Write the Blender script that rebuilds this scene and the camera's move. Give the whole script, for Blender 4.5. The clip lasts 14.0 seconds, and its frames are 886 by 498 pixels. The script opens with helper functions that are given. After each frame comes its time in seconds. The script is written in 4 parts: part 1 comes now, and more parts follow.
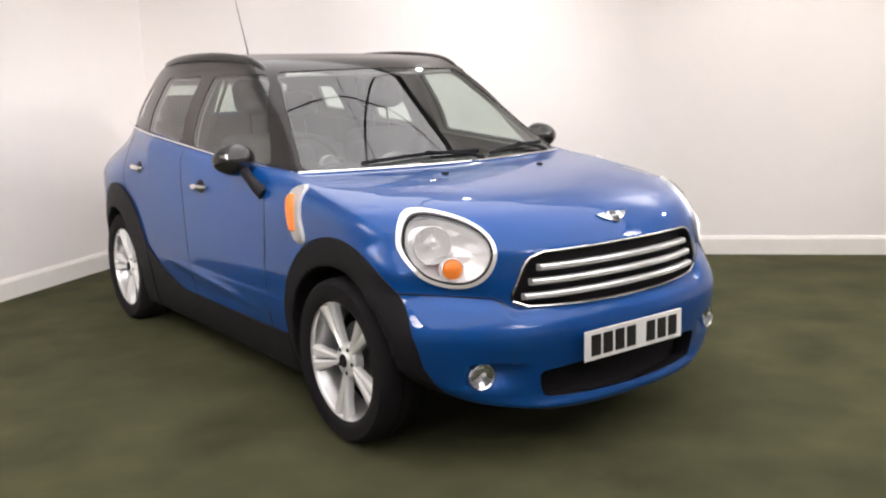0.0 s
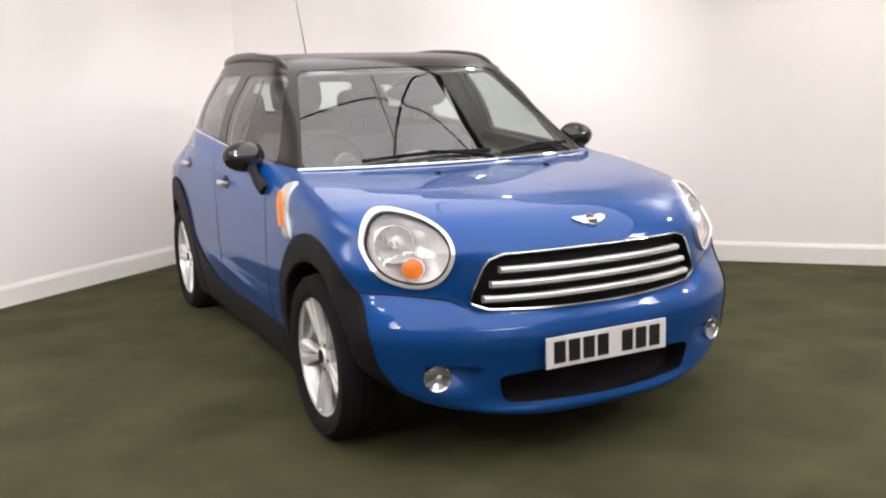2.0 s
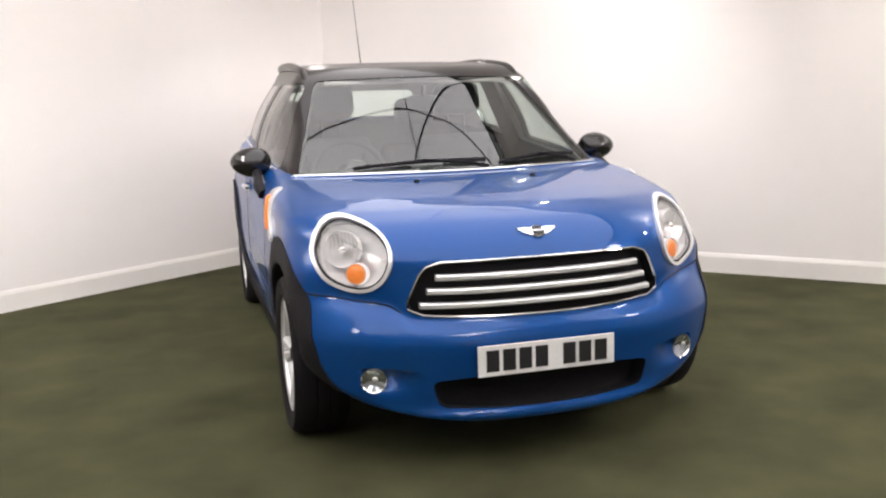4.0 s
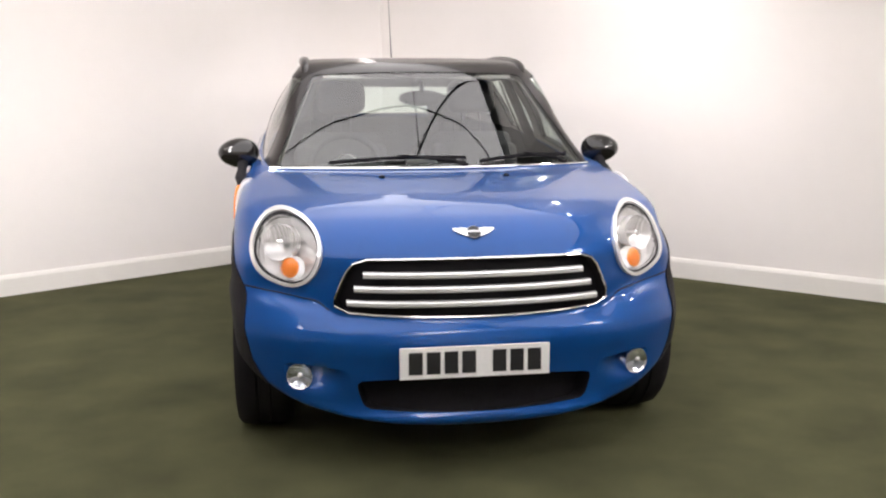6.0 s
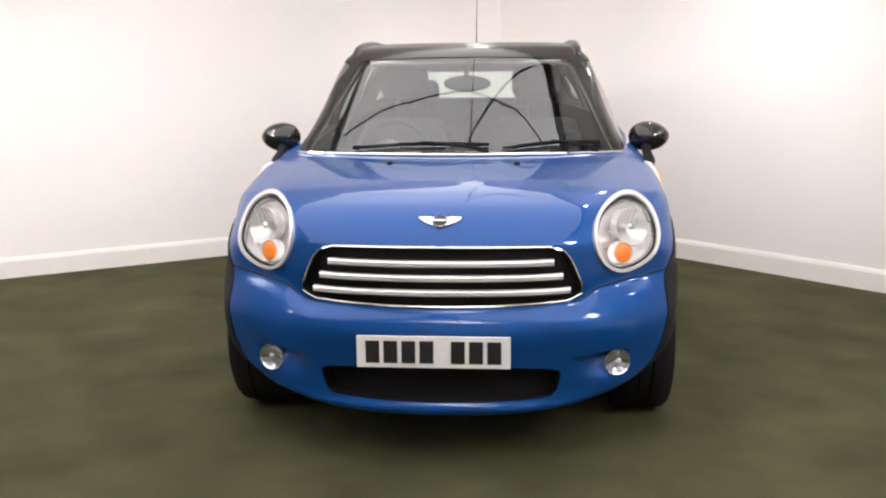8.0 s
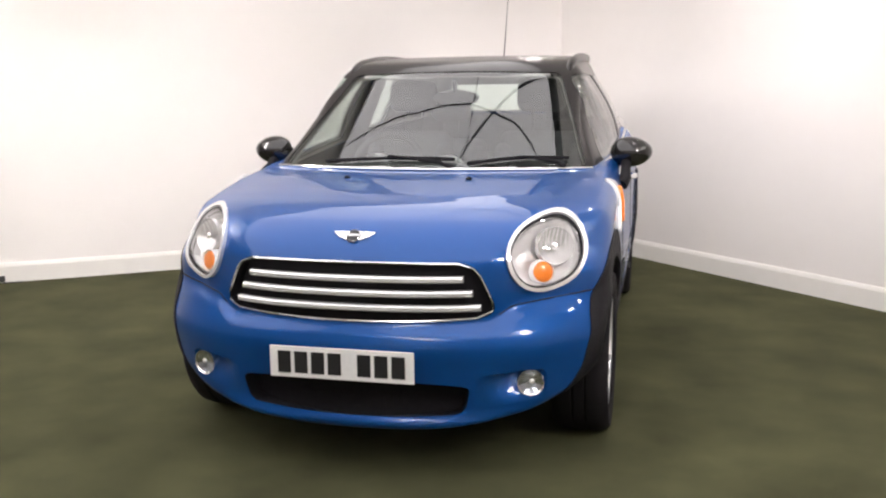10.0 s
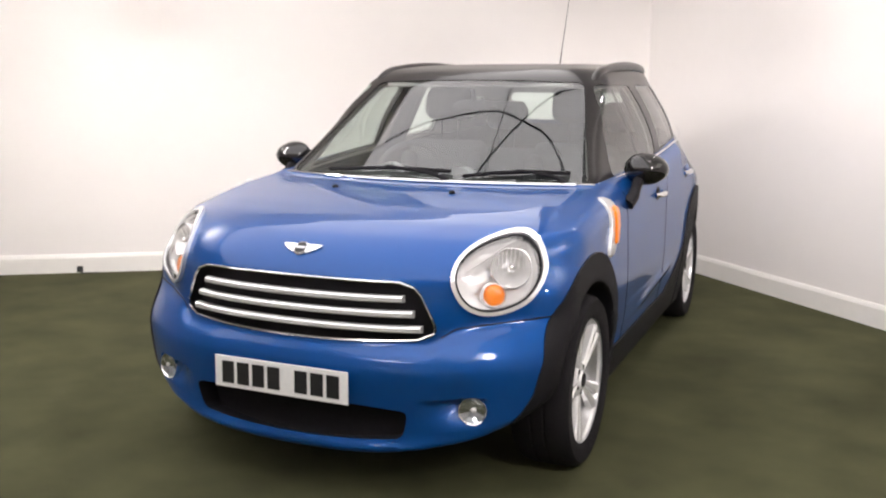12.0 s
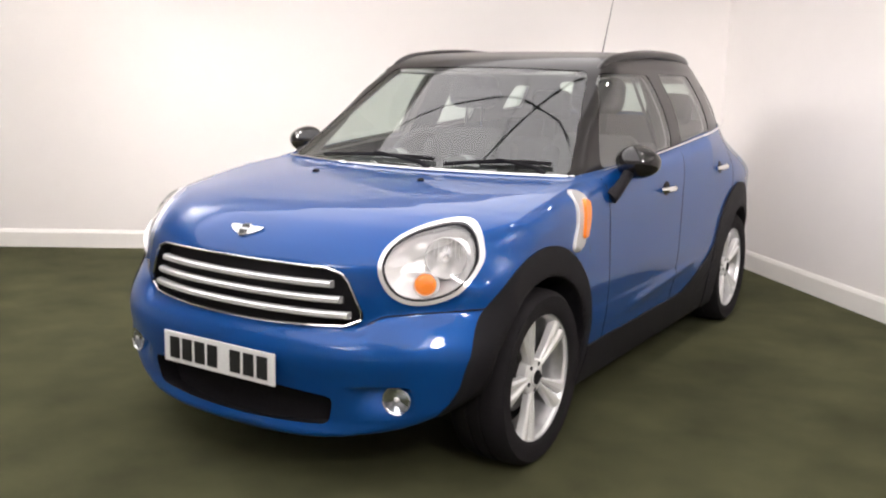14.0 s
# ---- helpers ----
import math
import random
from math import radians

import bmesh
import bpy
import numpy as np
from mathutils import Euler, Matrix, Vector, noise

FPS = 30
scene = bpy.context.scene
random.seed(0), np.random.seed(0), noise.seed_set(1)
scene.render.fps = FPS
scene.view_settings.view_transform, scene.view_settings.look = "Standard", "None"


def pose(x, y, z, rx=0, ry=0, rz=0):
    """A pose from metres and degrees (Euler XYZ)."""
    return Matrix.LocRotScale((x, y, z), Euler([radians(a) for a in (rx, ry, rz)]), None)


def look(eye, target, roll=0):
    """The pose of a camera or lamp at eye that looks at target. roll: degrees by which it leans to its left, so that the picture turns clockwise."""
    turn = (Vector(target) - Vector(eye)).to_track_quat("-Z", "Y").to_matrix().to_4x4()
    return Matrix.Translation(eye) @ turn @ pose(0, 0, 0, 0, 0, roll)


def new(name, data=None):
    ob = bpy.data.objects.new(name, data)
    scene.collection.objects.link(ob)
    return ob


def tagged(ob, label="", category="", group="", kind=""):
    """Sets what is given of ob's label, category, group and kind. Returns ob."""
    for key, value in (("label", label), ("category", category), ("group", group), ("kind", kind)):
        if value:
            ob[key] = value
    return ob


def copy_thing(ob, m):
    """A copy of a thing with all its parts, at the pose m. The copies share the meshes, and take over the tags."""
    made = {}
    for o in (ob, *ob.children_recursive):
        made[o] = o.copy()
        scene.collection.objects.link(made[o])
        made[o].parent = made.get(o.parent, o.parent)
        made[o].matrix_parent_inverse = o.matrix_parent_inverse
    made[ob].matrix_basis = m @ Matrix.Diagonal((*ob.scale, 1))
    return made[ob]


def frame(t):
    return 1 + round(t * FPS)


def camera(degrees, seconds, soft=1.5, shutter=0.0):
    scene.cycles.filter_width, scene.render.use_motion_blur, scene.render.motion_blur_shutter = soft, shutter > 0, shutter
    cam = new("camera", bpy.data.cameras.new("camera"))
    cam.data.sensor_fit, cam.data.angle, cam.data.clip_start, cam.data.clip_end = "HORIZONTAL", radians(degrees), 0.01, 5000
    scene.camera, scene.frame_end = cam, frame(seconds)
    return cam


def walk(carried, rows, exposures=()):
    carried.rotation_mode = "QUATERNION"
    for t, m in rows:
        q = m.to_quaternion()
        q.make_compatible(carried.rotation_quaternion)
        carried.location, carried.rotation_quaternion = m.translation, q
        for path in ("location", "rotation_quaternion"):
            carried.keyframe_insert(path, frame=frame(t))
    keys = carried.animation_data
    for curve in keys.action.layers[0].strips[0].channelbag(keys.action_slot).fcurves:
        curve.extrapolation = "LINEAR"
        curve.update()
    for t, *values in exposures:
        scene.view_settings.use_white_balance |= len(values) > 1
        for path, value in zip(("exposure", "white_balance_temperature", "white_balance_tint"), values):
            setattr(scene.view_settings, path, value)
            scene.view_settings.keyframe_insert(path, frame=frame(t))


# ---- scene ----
# The world: the car faces -y, its front axle at y = 0, the carpet at z = 0.
cam = camera(51.25, 14.0, soft=2.2)
# seconds, eye x y z, yaw to the left, pitch up, roll
ROWS = [
    (0.0, -2.528, -2.979, 1.359, -36.24, -10.23, -1.83),
    (0.5, -2.392, -3.037, 1.361, -34.11, -10.43, -2.93),
    (1.0, -2.241, -3.206, 1.349, -31.07, -9.67, -2.33),
    (1.5, -2.111, -3.274, 1.345, -28.82, -10.48, -2.76),
    (2.0, -1.940, -3.310, 1.338, -26.47, -10.01, -1.91),
    (2.5, -1.807, -3.341, 1.347, -25.96, -10.47, -2.24),
    (3.0, -1.615, -3.476, 1.355, -22.27, -10.00, -2.14),
    (5.5, -0.741, -3.750, 1.309, -10.72, -9.28, -0.89),
    (6.0, -0.564, -3.738, 1.308, -8.28, -9.26, -0.33),
    (6.5, -0.355, -3.751, 1.316, -5.91, -10.11, -1.43),
    (7.0, -0.142, -3.826, 1.333, -2.58, -9.76, -1.05),
    (7.5, 0.025, -3.790, 1.308, 0.49, -10.18, -1.20),
    (8.0, 0.250, -3.719, 1.314, 4.43, -10.20, -0.41),
    (8.5, 0.445, -3.698, 1.312, 6.45, -10.08, -1.11),
    (11.0, 1.392, -3.475, 1.354, 19.50, -9.59, -0.45),
    (11.5, 1.527, -3.371, 1.357, 21.85, -9.57, -0.81),
    (12.0, 1.649, -3.261, 1.363, 23.07, -9.43, 0.56),
    (12.5, 1.818, -3.164, 1.355, 26.10, -10.29, 0.13),
    (13.0, 2.046, -3.123, 1.368, 29.58, -9.48, 0.05),
    (13.5, 2.152, -3.017, 1.353, 30.96, -10.39, 0.53),
    (14.0, 2.229, -2.908, 1.359, 31.87, -10.17, 1.41),
]


def eye_pose(x, y, z, yaw, pitch, roll):
    ahead = Vector((-math.sin(radians(yaw)) * math.cos(radians(pitch)), math.cos(radians(yaw)) * math.cos(radians(pitch)), math.sin(radians(pitch))))
    return look((x, y, z), Vector((x, y, z)) + ahead, roll)


walk(cam, [(t, eye_pose(*row)) for t, *row in ROWS])

# ---- light ----
scene.view_settings.exposure = 0.13
world = bpy.data.worlds.new("studio")
scene.world = world
world.use_nodes = True
world.node_tree.nodes["Background"].inputs["Color"].default_value = (0.05, 0.05, 0.05, 1)
world.node_tree.nodes["Background"].inputs["Strength"].default_value = 0.2
LAMP_WATTS = 17.0


# ---- materials ----
def material(name, color, rough=0.5, metal=0.0, coat=0.0, coat_ior=1.5, coat_rough=0.04, grain=0.0, grain_scale=40.0, stain=0.0, stain_scale=2.0, bump=0.0, bump_scale=200.0, spec=0.5, tint=None, sheen=0.0):
    """A principled surface with colour variation at two scales and a fine relief."""
    mat = bpy.data.materials.new(name)
    mat.use_nodes = True
    nodes, links = mat.node_tree.nodes, mat.node_tree.links
    shader = nodes["Principled BSDF"]
    shader.inputs["Base Color"].default_value = (*color, 1)
    shader.inputs["Roughness"].default_value = rough
    shader.inputs["Metallic"].default_value = metal
    shader.inputs["Coat Weight"].default_value = coat
    shader.inputs["Coat Roughness"].default_value = coat_rough
    shader.inputs["Coat IOR"].default_value = coat_ior
    shader.inputs["Specular IOR Level"].default_value = spec
    shader.inputs["Sheen Weight"].default_value = sheen
    where = nodes.new("ShaderNodeTexCoord").outputs["Object"]
    if grain or stain:
        colour = None
        for amount, size, detail in ((stain, stain_scale, 4.0), (grain, grain_scale, 6.0)):
            if not amount:
                continue
            cloud = nodes.new("ShaderNodeTexNoise")
            cloud.inputs["Scale"].default_value, cloud.inputs["Detail"].default_value = size, detail
            links.new(where, cloud.inputs["Vector"])
            ramp = nodes.new("ShaderNodeMapRange")
            ramp.inputs["From Min"].default_value, ramp.inputs["From Max"].default_value = 0.3, 0.7
            links.new(cloud.outputs["Fac"], ramp.inputs["Value"])
            mix = nodes.new("ShaderNodeMix")
            mix.data_type = "RGBA"
            mix.blend_type = "MIX"
            links.new(ramp.outputs["Result"], mix.inputs["Factor"])
            dark = tuple(c * (1 - amount) for c in (tint or color)) if colour is None else None
            if colour is None:
                mix.inputs["A"].default_value = (*dark, 1)
                mix.inputs["B"].default_value = (*(min(1, c * (1 + amount)) for c in color), 1)
                colour = mix.outputs["Result"]
            else:
                mix.blend_type = "MULTIPLY"
                links.new(colour, mix.inputs["A"])
                grey = nodes.new("ShaderNodeMapRange")
                grey.inputs["To Min"].default_value, grey.inputs["To Max"].default_value = 1 - amount, 1 + amount
                links.new(cloud.outputs["Fac"], grey.inputs["Value"])
                links.new(grey.outputs["Result"], mix.inputs["B"])
                mix.inputs["Factor"].default_value = 1
                for link in list(mix.inputs["Factor"].links):
                    links.remove(link)
                colour = mix.outputs["Result"]
        links.new(colour, shader.inputs["Base Color"])
    if bump:
        relief = nodes.new("ShaderNodeTexNoise")
        relief.inputs["Scale"].default_value, relief.inputs["Detail"].default_value = bump_scale, 5.0
        links.new(where, relief.inputs["Vector"])
        height = nodes.new("ShaderNodeBump")
        height.inputs["Strength"].default_value, height.inputs["Distance"].default_value = bump, 0.01
        links.new(relief.outputs["Fac"], height.inputs["Height"])
        links.new(height.outputs["Normal"], shader.inputs["Normal"])
    return mat


def glow(name, color, strength):
    mat = bpy.data.materials.new(name)
    mat.use_nodes = True
    shader = mat.node_tree.nodes["Principled BSDF"]
    shader.inputs["Base Color"].default_value = (0.8, 0.8, 0.8, 1)
    shader.inputs["Emission Color"].default_value = (*color, 1)
    shader.inputs["Emission Strength"].default_value = strength
    return mat


def pane_material(name, tint, head_on=0.08, rough=0.0):
    """Thin glass: straight through, with the gloss that its Fresnel gives."""
    mat = bpy.data.materials.new(name)
    mat.use_nodes = True
    nodes, links = mat.node_tree.nodes, mat.node_tree.links
    nodes.remove(nodes["Principled BSDF"])
    clear, gloss = nodes.new("ShaderNodeBsdfTransparent"), nodes.new("ShaderNodeBsdfGlossy")
    clear.inputs["Color"].default_value = (*tint, 1)
    gloss.inputs["Roughness"].default_value = rough
    gloss.inputs["Color"].default_value = (1, 1, 1, 1)
    edge, mix = nodes.new("ShaderNodeLayerWeight"), nodes.new("ShaderNodeMixShader")
    edge.inputs["Blend"].default_value = 0.5
    steep, share = nodes.new("ShaderNodeMath"), nodes.new("ShaderNodeMath")
    steep.operation, share.operation = "POWER", "MULTIPLY_ADD"
    steep.inputs[1].default_value = 5.0
    share.inputs[1].default_value, share.inputs[2].default_value = 1 - head_on, head_on
    links.new(edge.outputs["Facing"], steep.inputs[0])
    links.new(steep.outputs["Value"], share.inputs[0])
    links.new(share.outputs["Value"], mix.inputs["Fac"])
    links.new(clear.outputs["BSDF"], mix.inputs[1])
    links.new(gloss.outputs["BSDF"], mix.inputs[2])
    links.new(mix.outputs["Shader"], nodes["Material Output"].inputs["Surface"])
    return mat


PAINT = material("blue_paint", (0.0012, 0.058, 0.250), rough=0.40, metal=0.36, coat=0.72, coat_rough=0.015, spec=0.10, grain=0.03, grain_scale=900.0, stain=0.03, stain_scale=3.0)
BLACK_PAINT = material("black_paint", (0.014, 0.012, 0.012), rough=0.3, coat=0.28, coat_rough=0.03, spec=0.15, grain=0.05, grain_scale=600.0)
CLADDING = material("black_plastic", (0.0080, 0.0070, 0.0092), rough=0.6, spec=0.2, grain=0.15, grain_scale=120.0, stain=0.12, stain_scale=6.0, bump=0.25, bump_scale=900.0)
DARK = material("dark_plastic", (0.007, 0.006, 0.008), rough=0.7, spec=0.2, grain=0.2, grain_scale=60.0)
RUBBER = material("tyre_rubber", (0.0095, 0.0082, 0.0098), rough=0.8, spec=0.2, grain=0.2, grain_scale=80.0, stain=0.2, stain_scale=8.0, bump=0.2, bump_scale=400.0)
ALLOY = material("silver_alloy", (0.93, 0.93, 0.94), rough=0.24, metal=0.4, coat=0.5, grain=0.04, grain_scale=300.0)
BARREL = material("inner_rim_alloy", (0.42, 0.42, 0.43), rough=0.32, metal=0.75, grain=0.15, grain_scale=40.0, stain=0.12, stain_scale=9.0)
FOG_BOWL = material("fog_bowl", (0.50, 0.54, 0.62), rough=0.12, metal=1.0)
CHROME = material("chrome", (0.86, 0.86, 0.87), rough=0.07, metal=1.0)
BRIGHT = material("bright_trim", (0.90, 0.90, 0.91), rough=0.18, metal=0.55)
SATIN = material("satin_silver", (0.58, 0.58, 0.59), rough=0.38, metal=0.6, grain=0.03, grain_scale=300.0)
AMBER = material("amber_lens", (0.98, 0.235, 0.008), rough=0.3, coat=0.6, grain=0.10, grain_scale=220.0)
REFLECTOR = material("lamp_reflector", (0.93, 0.92, 0.92), rough=0.26, metal=0.5, bump=0.14, bump_scale=28.0)
DISH = material("lamp_dish", (0.78, 0.77, 0.77), rough=0.24, metal=0.6, grain=0.08, grain_scale=60.0)
FABRIC = material("seat_fabric", (0.022, 0.022, 0.024), rough=0.85, grain=0.25, grain_scale=250.0, stain=0.1, stain_scale=10.0, bump=0.3, bump_scale=500.0)
TRIM = material("cabin_plastic", (0.018, 0.018, 0.019), rough=0.7, grain=0.2, grain_scale=180.0, stain=0.1, stain_scale=8.0)
LINER = material("headlining", (0.30, 0.29, 0.28), rough=0.9, grain=0.1, grain_scale=200.0)
PLATE_WHITE = material("plate_white", (0.80, 0.80, 0.80), rough=0.3, coat=0.5, grain=0.03, grain_scale=80.0)
INK = material("plate_black", (0.012, 0.012, 0.014), rough=0.4)
SCREEN_GLASS = pane_material("window_glass", (0.86, 0.92, 0.885), 0.095)
SIDE_GLASS = pane_material("side_glass", (0.72, 0.80, 0.765), 0.115)
CLEAR = pane_material("clear_lens", (0.97, 0.97, 0.97), 0.05)
WALL = material("white_wall_paint", (0.80, 0.764, 0.745), rough=0.7, grain=0.015, grain_scale=9.0, stain=0.02, stain_scale=0.8, bump=0.05, bump_scale=60.0)
SKIRT = material("white_gloss_paint", (0.80, 0.775, 0.74), rough=0.32, grain=0.03, grain_scale=14.0, stain=0.03, stain_scale=1.5)
CARPET = material("olive_carpet", (0.068, 0.069, 0.035), rough=0.95, grain=0.25, grain_scale=140.0, stain=0.28, stain_scale=2.2, bump=0.6, bump_scale=260.0, spec=0.1)
CEILING = material("white_ceiling", (0.7, 0.69, 0.67), rough=0.9, grain=0.03, grain_scale=10.0)
GLOW = glow("lit_fabric", (1.0, 0.950, 0.950), 2.2)
CORD = material("black_cord", (0.03, 0.03, 0.03), rough=0.6)


# ---- mesh tools ----
def mesh_ob(name, verts, faces, mat, parent=None, label="", normals=None, smooth=True):
    mesh = bpy.data.meshes.new(name)
    mesh.from_pydata([tuple(map(float, v)) for v in verts], [], [tuple(map(int, f)) for f in faces])
    mesh.materials.append(mat)
    if smooth:
        mesh.polygons.foreach_set("use_smooth", [True] * len(mesh.polygons))
    if normals is not None:
        mesh.normals_split_custom_set_from_vertices([tuple(map(float, n)) for n in normals])
    ob = new(name, mesh)
    ob.parent = parent
    return tagged(ob, label)


def part(name, bm, mat, parent=None, label="", smooth=True, angle=35):
    bmesh.ops.recalc_face_normals(bm, faces=bm.faces)
    mesh = bpy.data.meshes.new(name)
    bm.to_mesh(mesh)
    bm.free()
    mesh.materials.append(mat)
    if smooth:
        mesh.polygons.foreach_set("use_smooth", [True] * len(mesh.polygons))
        mesh.set_sharp_from_angle(angle=radians(angle))
    ob = new(name, mesh)
    ob.parent = parent
    return tagged(ob, label)


def empty(name, place=(0, 0, 0), parent=None):
    ob = new(name)
    ob.location = place
    ob.empty_display_size = 0.1
    ob.parent = parent
    return ob


def box(size, place=(0, 0, 0), turn=None, bevel=0.0, bm=None, segments=2):
    bm = bm or bmesh.new()
    made = bmesh.ops.create_cube(bm, size=1.0, matrix=Matrix.Translation(place) @ (turn or Matrix()) @ Matrix.Diagonal((*size, 1)))
    if bevel:
        edges = {e for v in made["verts"] for e in v.link_edges}
        bmesh.ops.bevel(bm, geom=list(edges), offset=bevel, segments=segments, affect="EDGES", profile=0.5)
    return bm


def prism(outline, depth, m=None, bevel=0.0, bm=None):
    """An outline in x, y, drawn out along z from 0 to depth, laid by m."""
    bm = bm or bmesh.new()
    low = [bm.verts.new((x, y, 0)) for x, y in outline]
    top = [bm.verts.new((x, y, depth)) for x, y in outline]
    n = len(outline)
    bm.faces.new(low[::-1])
    lid = bm.faces.new(top)
    for i in range(n):
        bm.faces.new((low[i], low[(i + 1) % n], top[(i + 1) % n], top[i]))
    if bevel:
        bmesh.ops.bevel(bm, geom=list(lid.edges), offset=bevel, segments=2, affect="EDGES", profile=0.5)
    if m is not None:
        bmesh.ops.transform(bm, matrix=m, verts=[v for v in bm.verts if v.is_valid])
    return bm


def revolve(profile, steps=64, bm=None, closed=False):
    """A profile of (radius, x) turned round the x axis."""
    bm = bm or bmesh.new()
    rings = []
    for i in range(steps):
        c, s = math.cos(2 * math.pi * i / steps), math.sin(2 * math.pi * i / steps)
        rings.append([bm.verts.new((x, r * c, r * s)) for r, x in profile])
    n = len(profile)
    for i in range(steps):
        a, b = rings[i], rings[(i + 1) % steps]
        for j in range(n if closed else n - 1):
            bm.faces.new((a[j], a[(j + 1) % n], b[(j + 1) % n], b[j]))
    return bm


def tube(path, radius, sides=8, bm=None, flat=1.0, closed=False):
    """A rod along a path of points; radius a number or one for each point."""
    bm = bm or bmesh.new()
    path = [Vector(p) for p in path]
    n, rings = len(path), []
    for i, p in enumerate(path):
        ahead = (path[(i + 1) % n if closed else min(i + 1, n - 1)] - path[i - 1 if closed else max(i - 1, 0)]).normalized()
        side = ahead.cross(Vector((0, 0, 1)))
        side = side.normalized() if side.length > 1e-4 else Vector((1, 0, 0))
        up = side.cross(ahead)
        r = radius if isinstance(radius, (int, float)) else radius[i]
        rings.append([bm.verts.new(p + r * (math.cos(2 * math.pi * k / sides) * side + flat * math.sin(2 * math.pi * k / sides) * up)) for k in range(sides)])
    for i in range(n if closed else n - 1):
        a, b = rings[i], rings[(i + 1) % n]
        for k in range(sides):
            bm.faces.new((a[k], a[(k + 1) % sides], b[(k + 1) % sides], b[k]))
    if not closed:
        bm.faces.new(rings[0][::-1])
        bm.faces.new(rings[-1])
    return bm


def ball(size, place=(0, 0, 0), turn=None, bm=None, u=24, v=14):
    bm = bm or bmesh.new()
    bmesh.ops.create_uvsphere(bm, u_segments=u, v_segments=v, radius=1.0, matrix=Matrix.Translation(place) @ (turn or Matrix()) @ Matrix.Diagonal((*size, 1)))
    return bm


# ---- the room ----
CORNER = (0.12, 4.74)
LEFT_END, RIGHT_END = (-6.72, -0.175), (4.98, -0.446)
BACK_LEFT, BACK_RIGHT = (-5.6, -7.2), (5.0, -7.0)
CEIL = 2.72
PLAN = [CORNER, LEFT_END, BACK_LEFT, BACK_RIGHT, RIGHT_END]


def inward(a, b):
    """The unit normal of a wall from a to b, into the room."""
    n = Vector((b[1] - a[1], a[0] - b[0], 0)).normalized()
    mid = Vector(((a[0] + b[0]) / 2, (a[1] + b[1]) / 2, 0))
    return n if n.dot(Vector((0, -1, 0)) - mid) > 0 else -n


bm = bmesh.new()
bm.faces.new([bm.verts.new((x, y, 0)) for x, y in PLAN])
made = bmesh.ops.extrude_face_region(bm, geom=bm.faces[:])
bmesh.ops.translate(bm, verts=[v for v in made["geom"] if isinstance(v, bmesh.types.BMVert)], vec=(0, 0, -0.05))
tagged(part("floor", bm, CARPET, None, "worn olive-green carpet over the whole studio floor", smooth=False), category="floor", kind="structure")

WALL_NAMES = ["wall_left", "wall_side_left", "wall_behind", "wall_side_right", "wall_right"]
for i, name in enumerate(WALL_NAMES):
    a, b = PLAN[i], PLAN[(i + 1) % len(PLAN)]
    n = inward(a, b)
    along = Vector((b[0] - a[0], b[1] - a[1], 0)).normalized()
    bm = bmesh.new()
    ends = [Vector((*a, 0)) - along * 0.10, Vector((*b, 0)) + along * 0.10]
    if i == 4:
        ends[1] = Vector((*b, 0)) - along * 0.0
    if i == 0:
        ends[0] = Vector((*a, 0))
    low = [bm.verts.new(p + Vector((0, 0, -0.05))) for p in (ends[0], ends[1], ends[1] - 0.1 * n, ends[0] - 0.1 * n)]
    top = [bm.verts.new(v.co + Vector((0, 0, CEIL + 0.05))) for v in low]
    bm.faces.new(low), bm.faces.new(top)
    for k in range(4):
        bm.faces.new((low[k], low[(k + 1) % 4], top[(k + 1) % 4], top[k]))
    tagged(part(name, bm, WALL, None, "plain white painted studio wall", smooth=False), category="wall", kind="structure")
    if i in (0, 4):
        # skirting board with a sloping top edge
        p, q = Vector((*a, 0)), Vector((*b, 0))
        bm = bmesh.new()
        shape = [(0.0, -0.004), (0.018, -0.004), (0.018, 0.116), (0.013, 0.130), (0.007, 0.142), (0.0, 0.144)]
        rows = [[bm.verts.new(end + n * (d + 0.001) + Vector((0, 0, z))) for d, z in shape] for end in (p, q)]
        for k in range(len(shape) - 1):
            bm.faces.new((rows[0][k], rows[0][k + 1], rows[1][k + 1], rows[1][k]))
        bm.faces.new(rows[0]), bm.faces.new(rows[1][::-1])
        tagged(part("baseboard", bm, SKIRT, None, "white gloss skirting board with a sloped top", smooth=False), category="skirting board", kind="structure")

bm = bmesh.new()
bm.faces.new([bm.verts.new((x, y, CEIL)) for x, y in PLAN])
made = bmesh.ops.extrude_face_region(bm, geom=bm.faces[:])
bmesh.ops.translate(bm, verts=[v for v in made["geom"] if isinstance(v, bmesh.types.BMVert)], vec=(0, 0, 0.08))
tagged(part("ceiling", bm, CEILING, None, "plain white studio ceiling", smooth=False), category="ceiling", kind="structure")

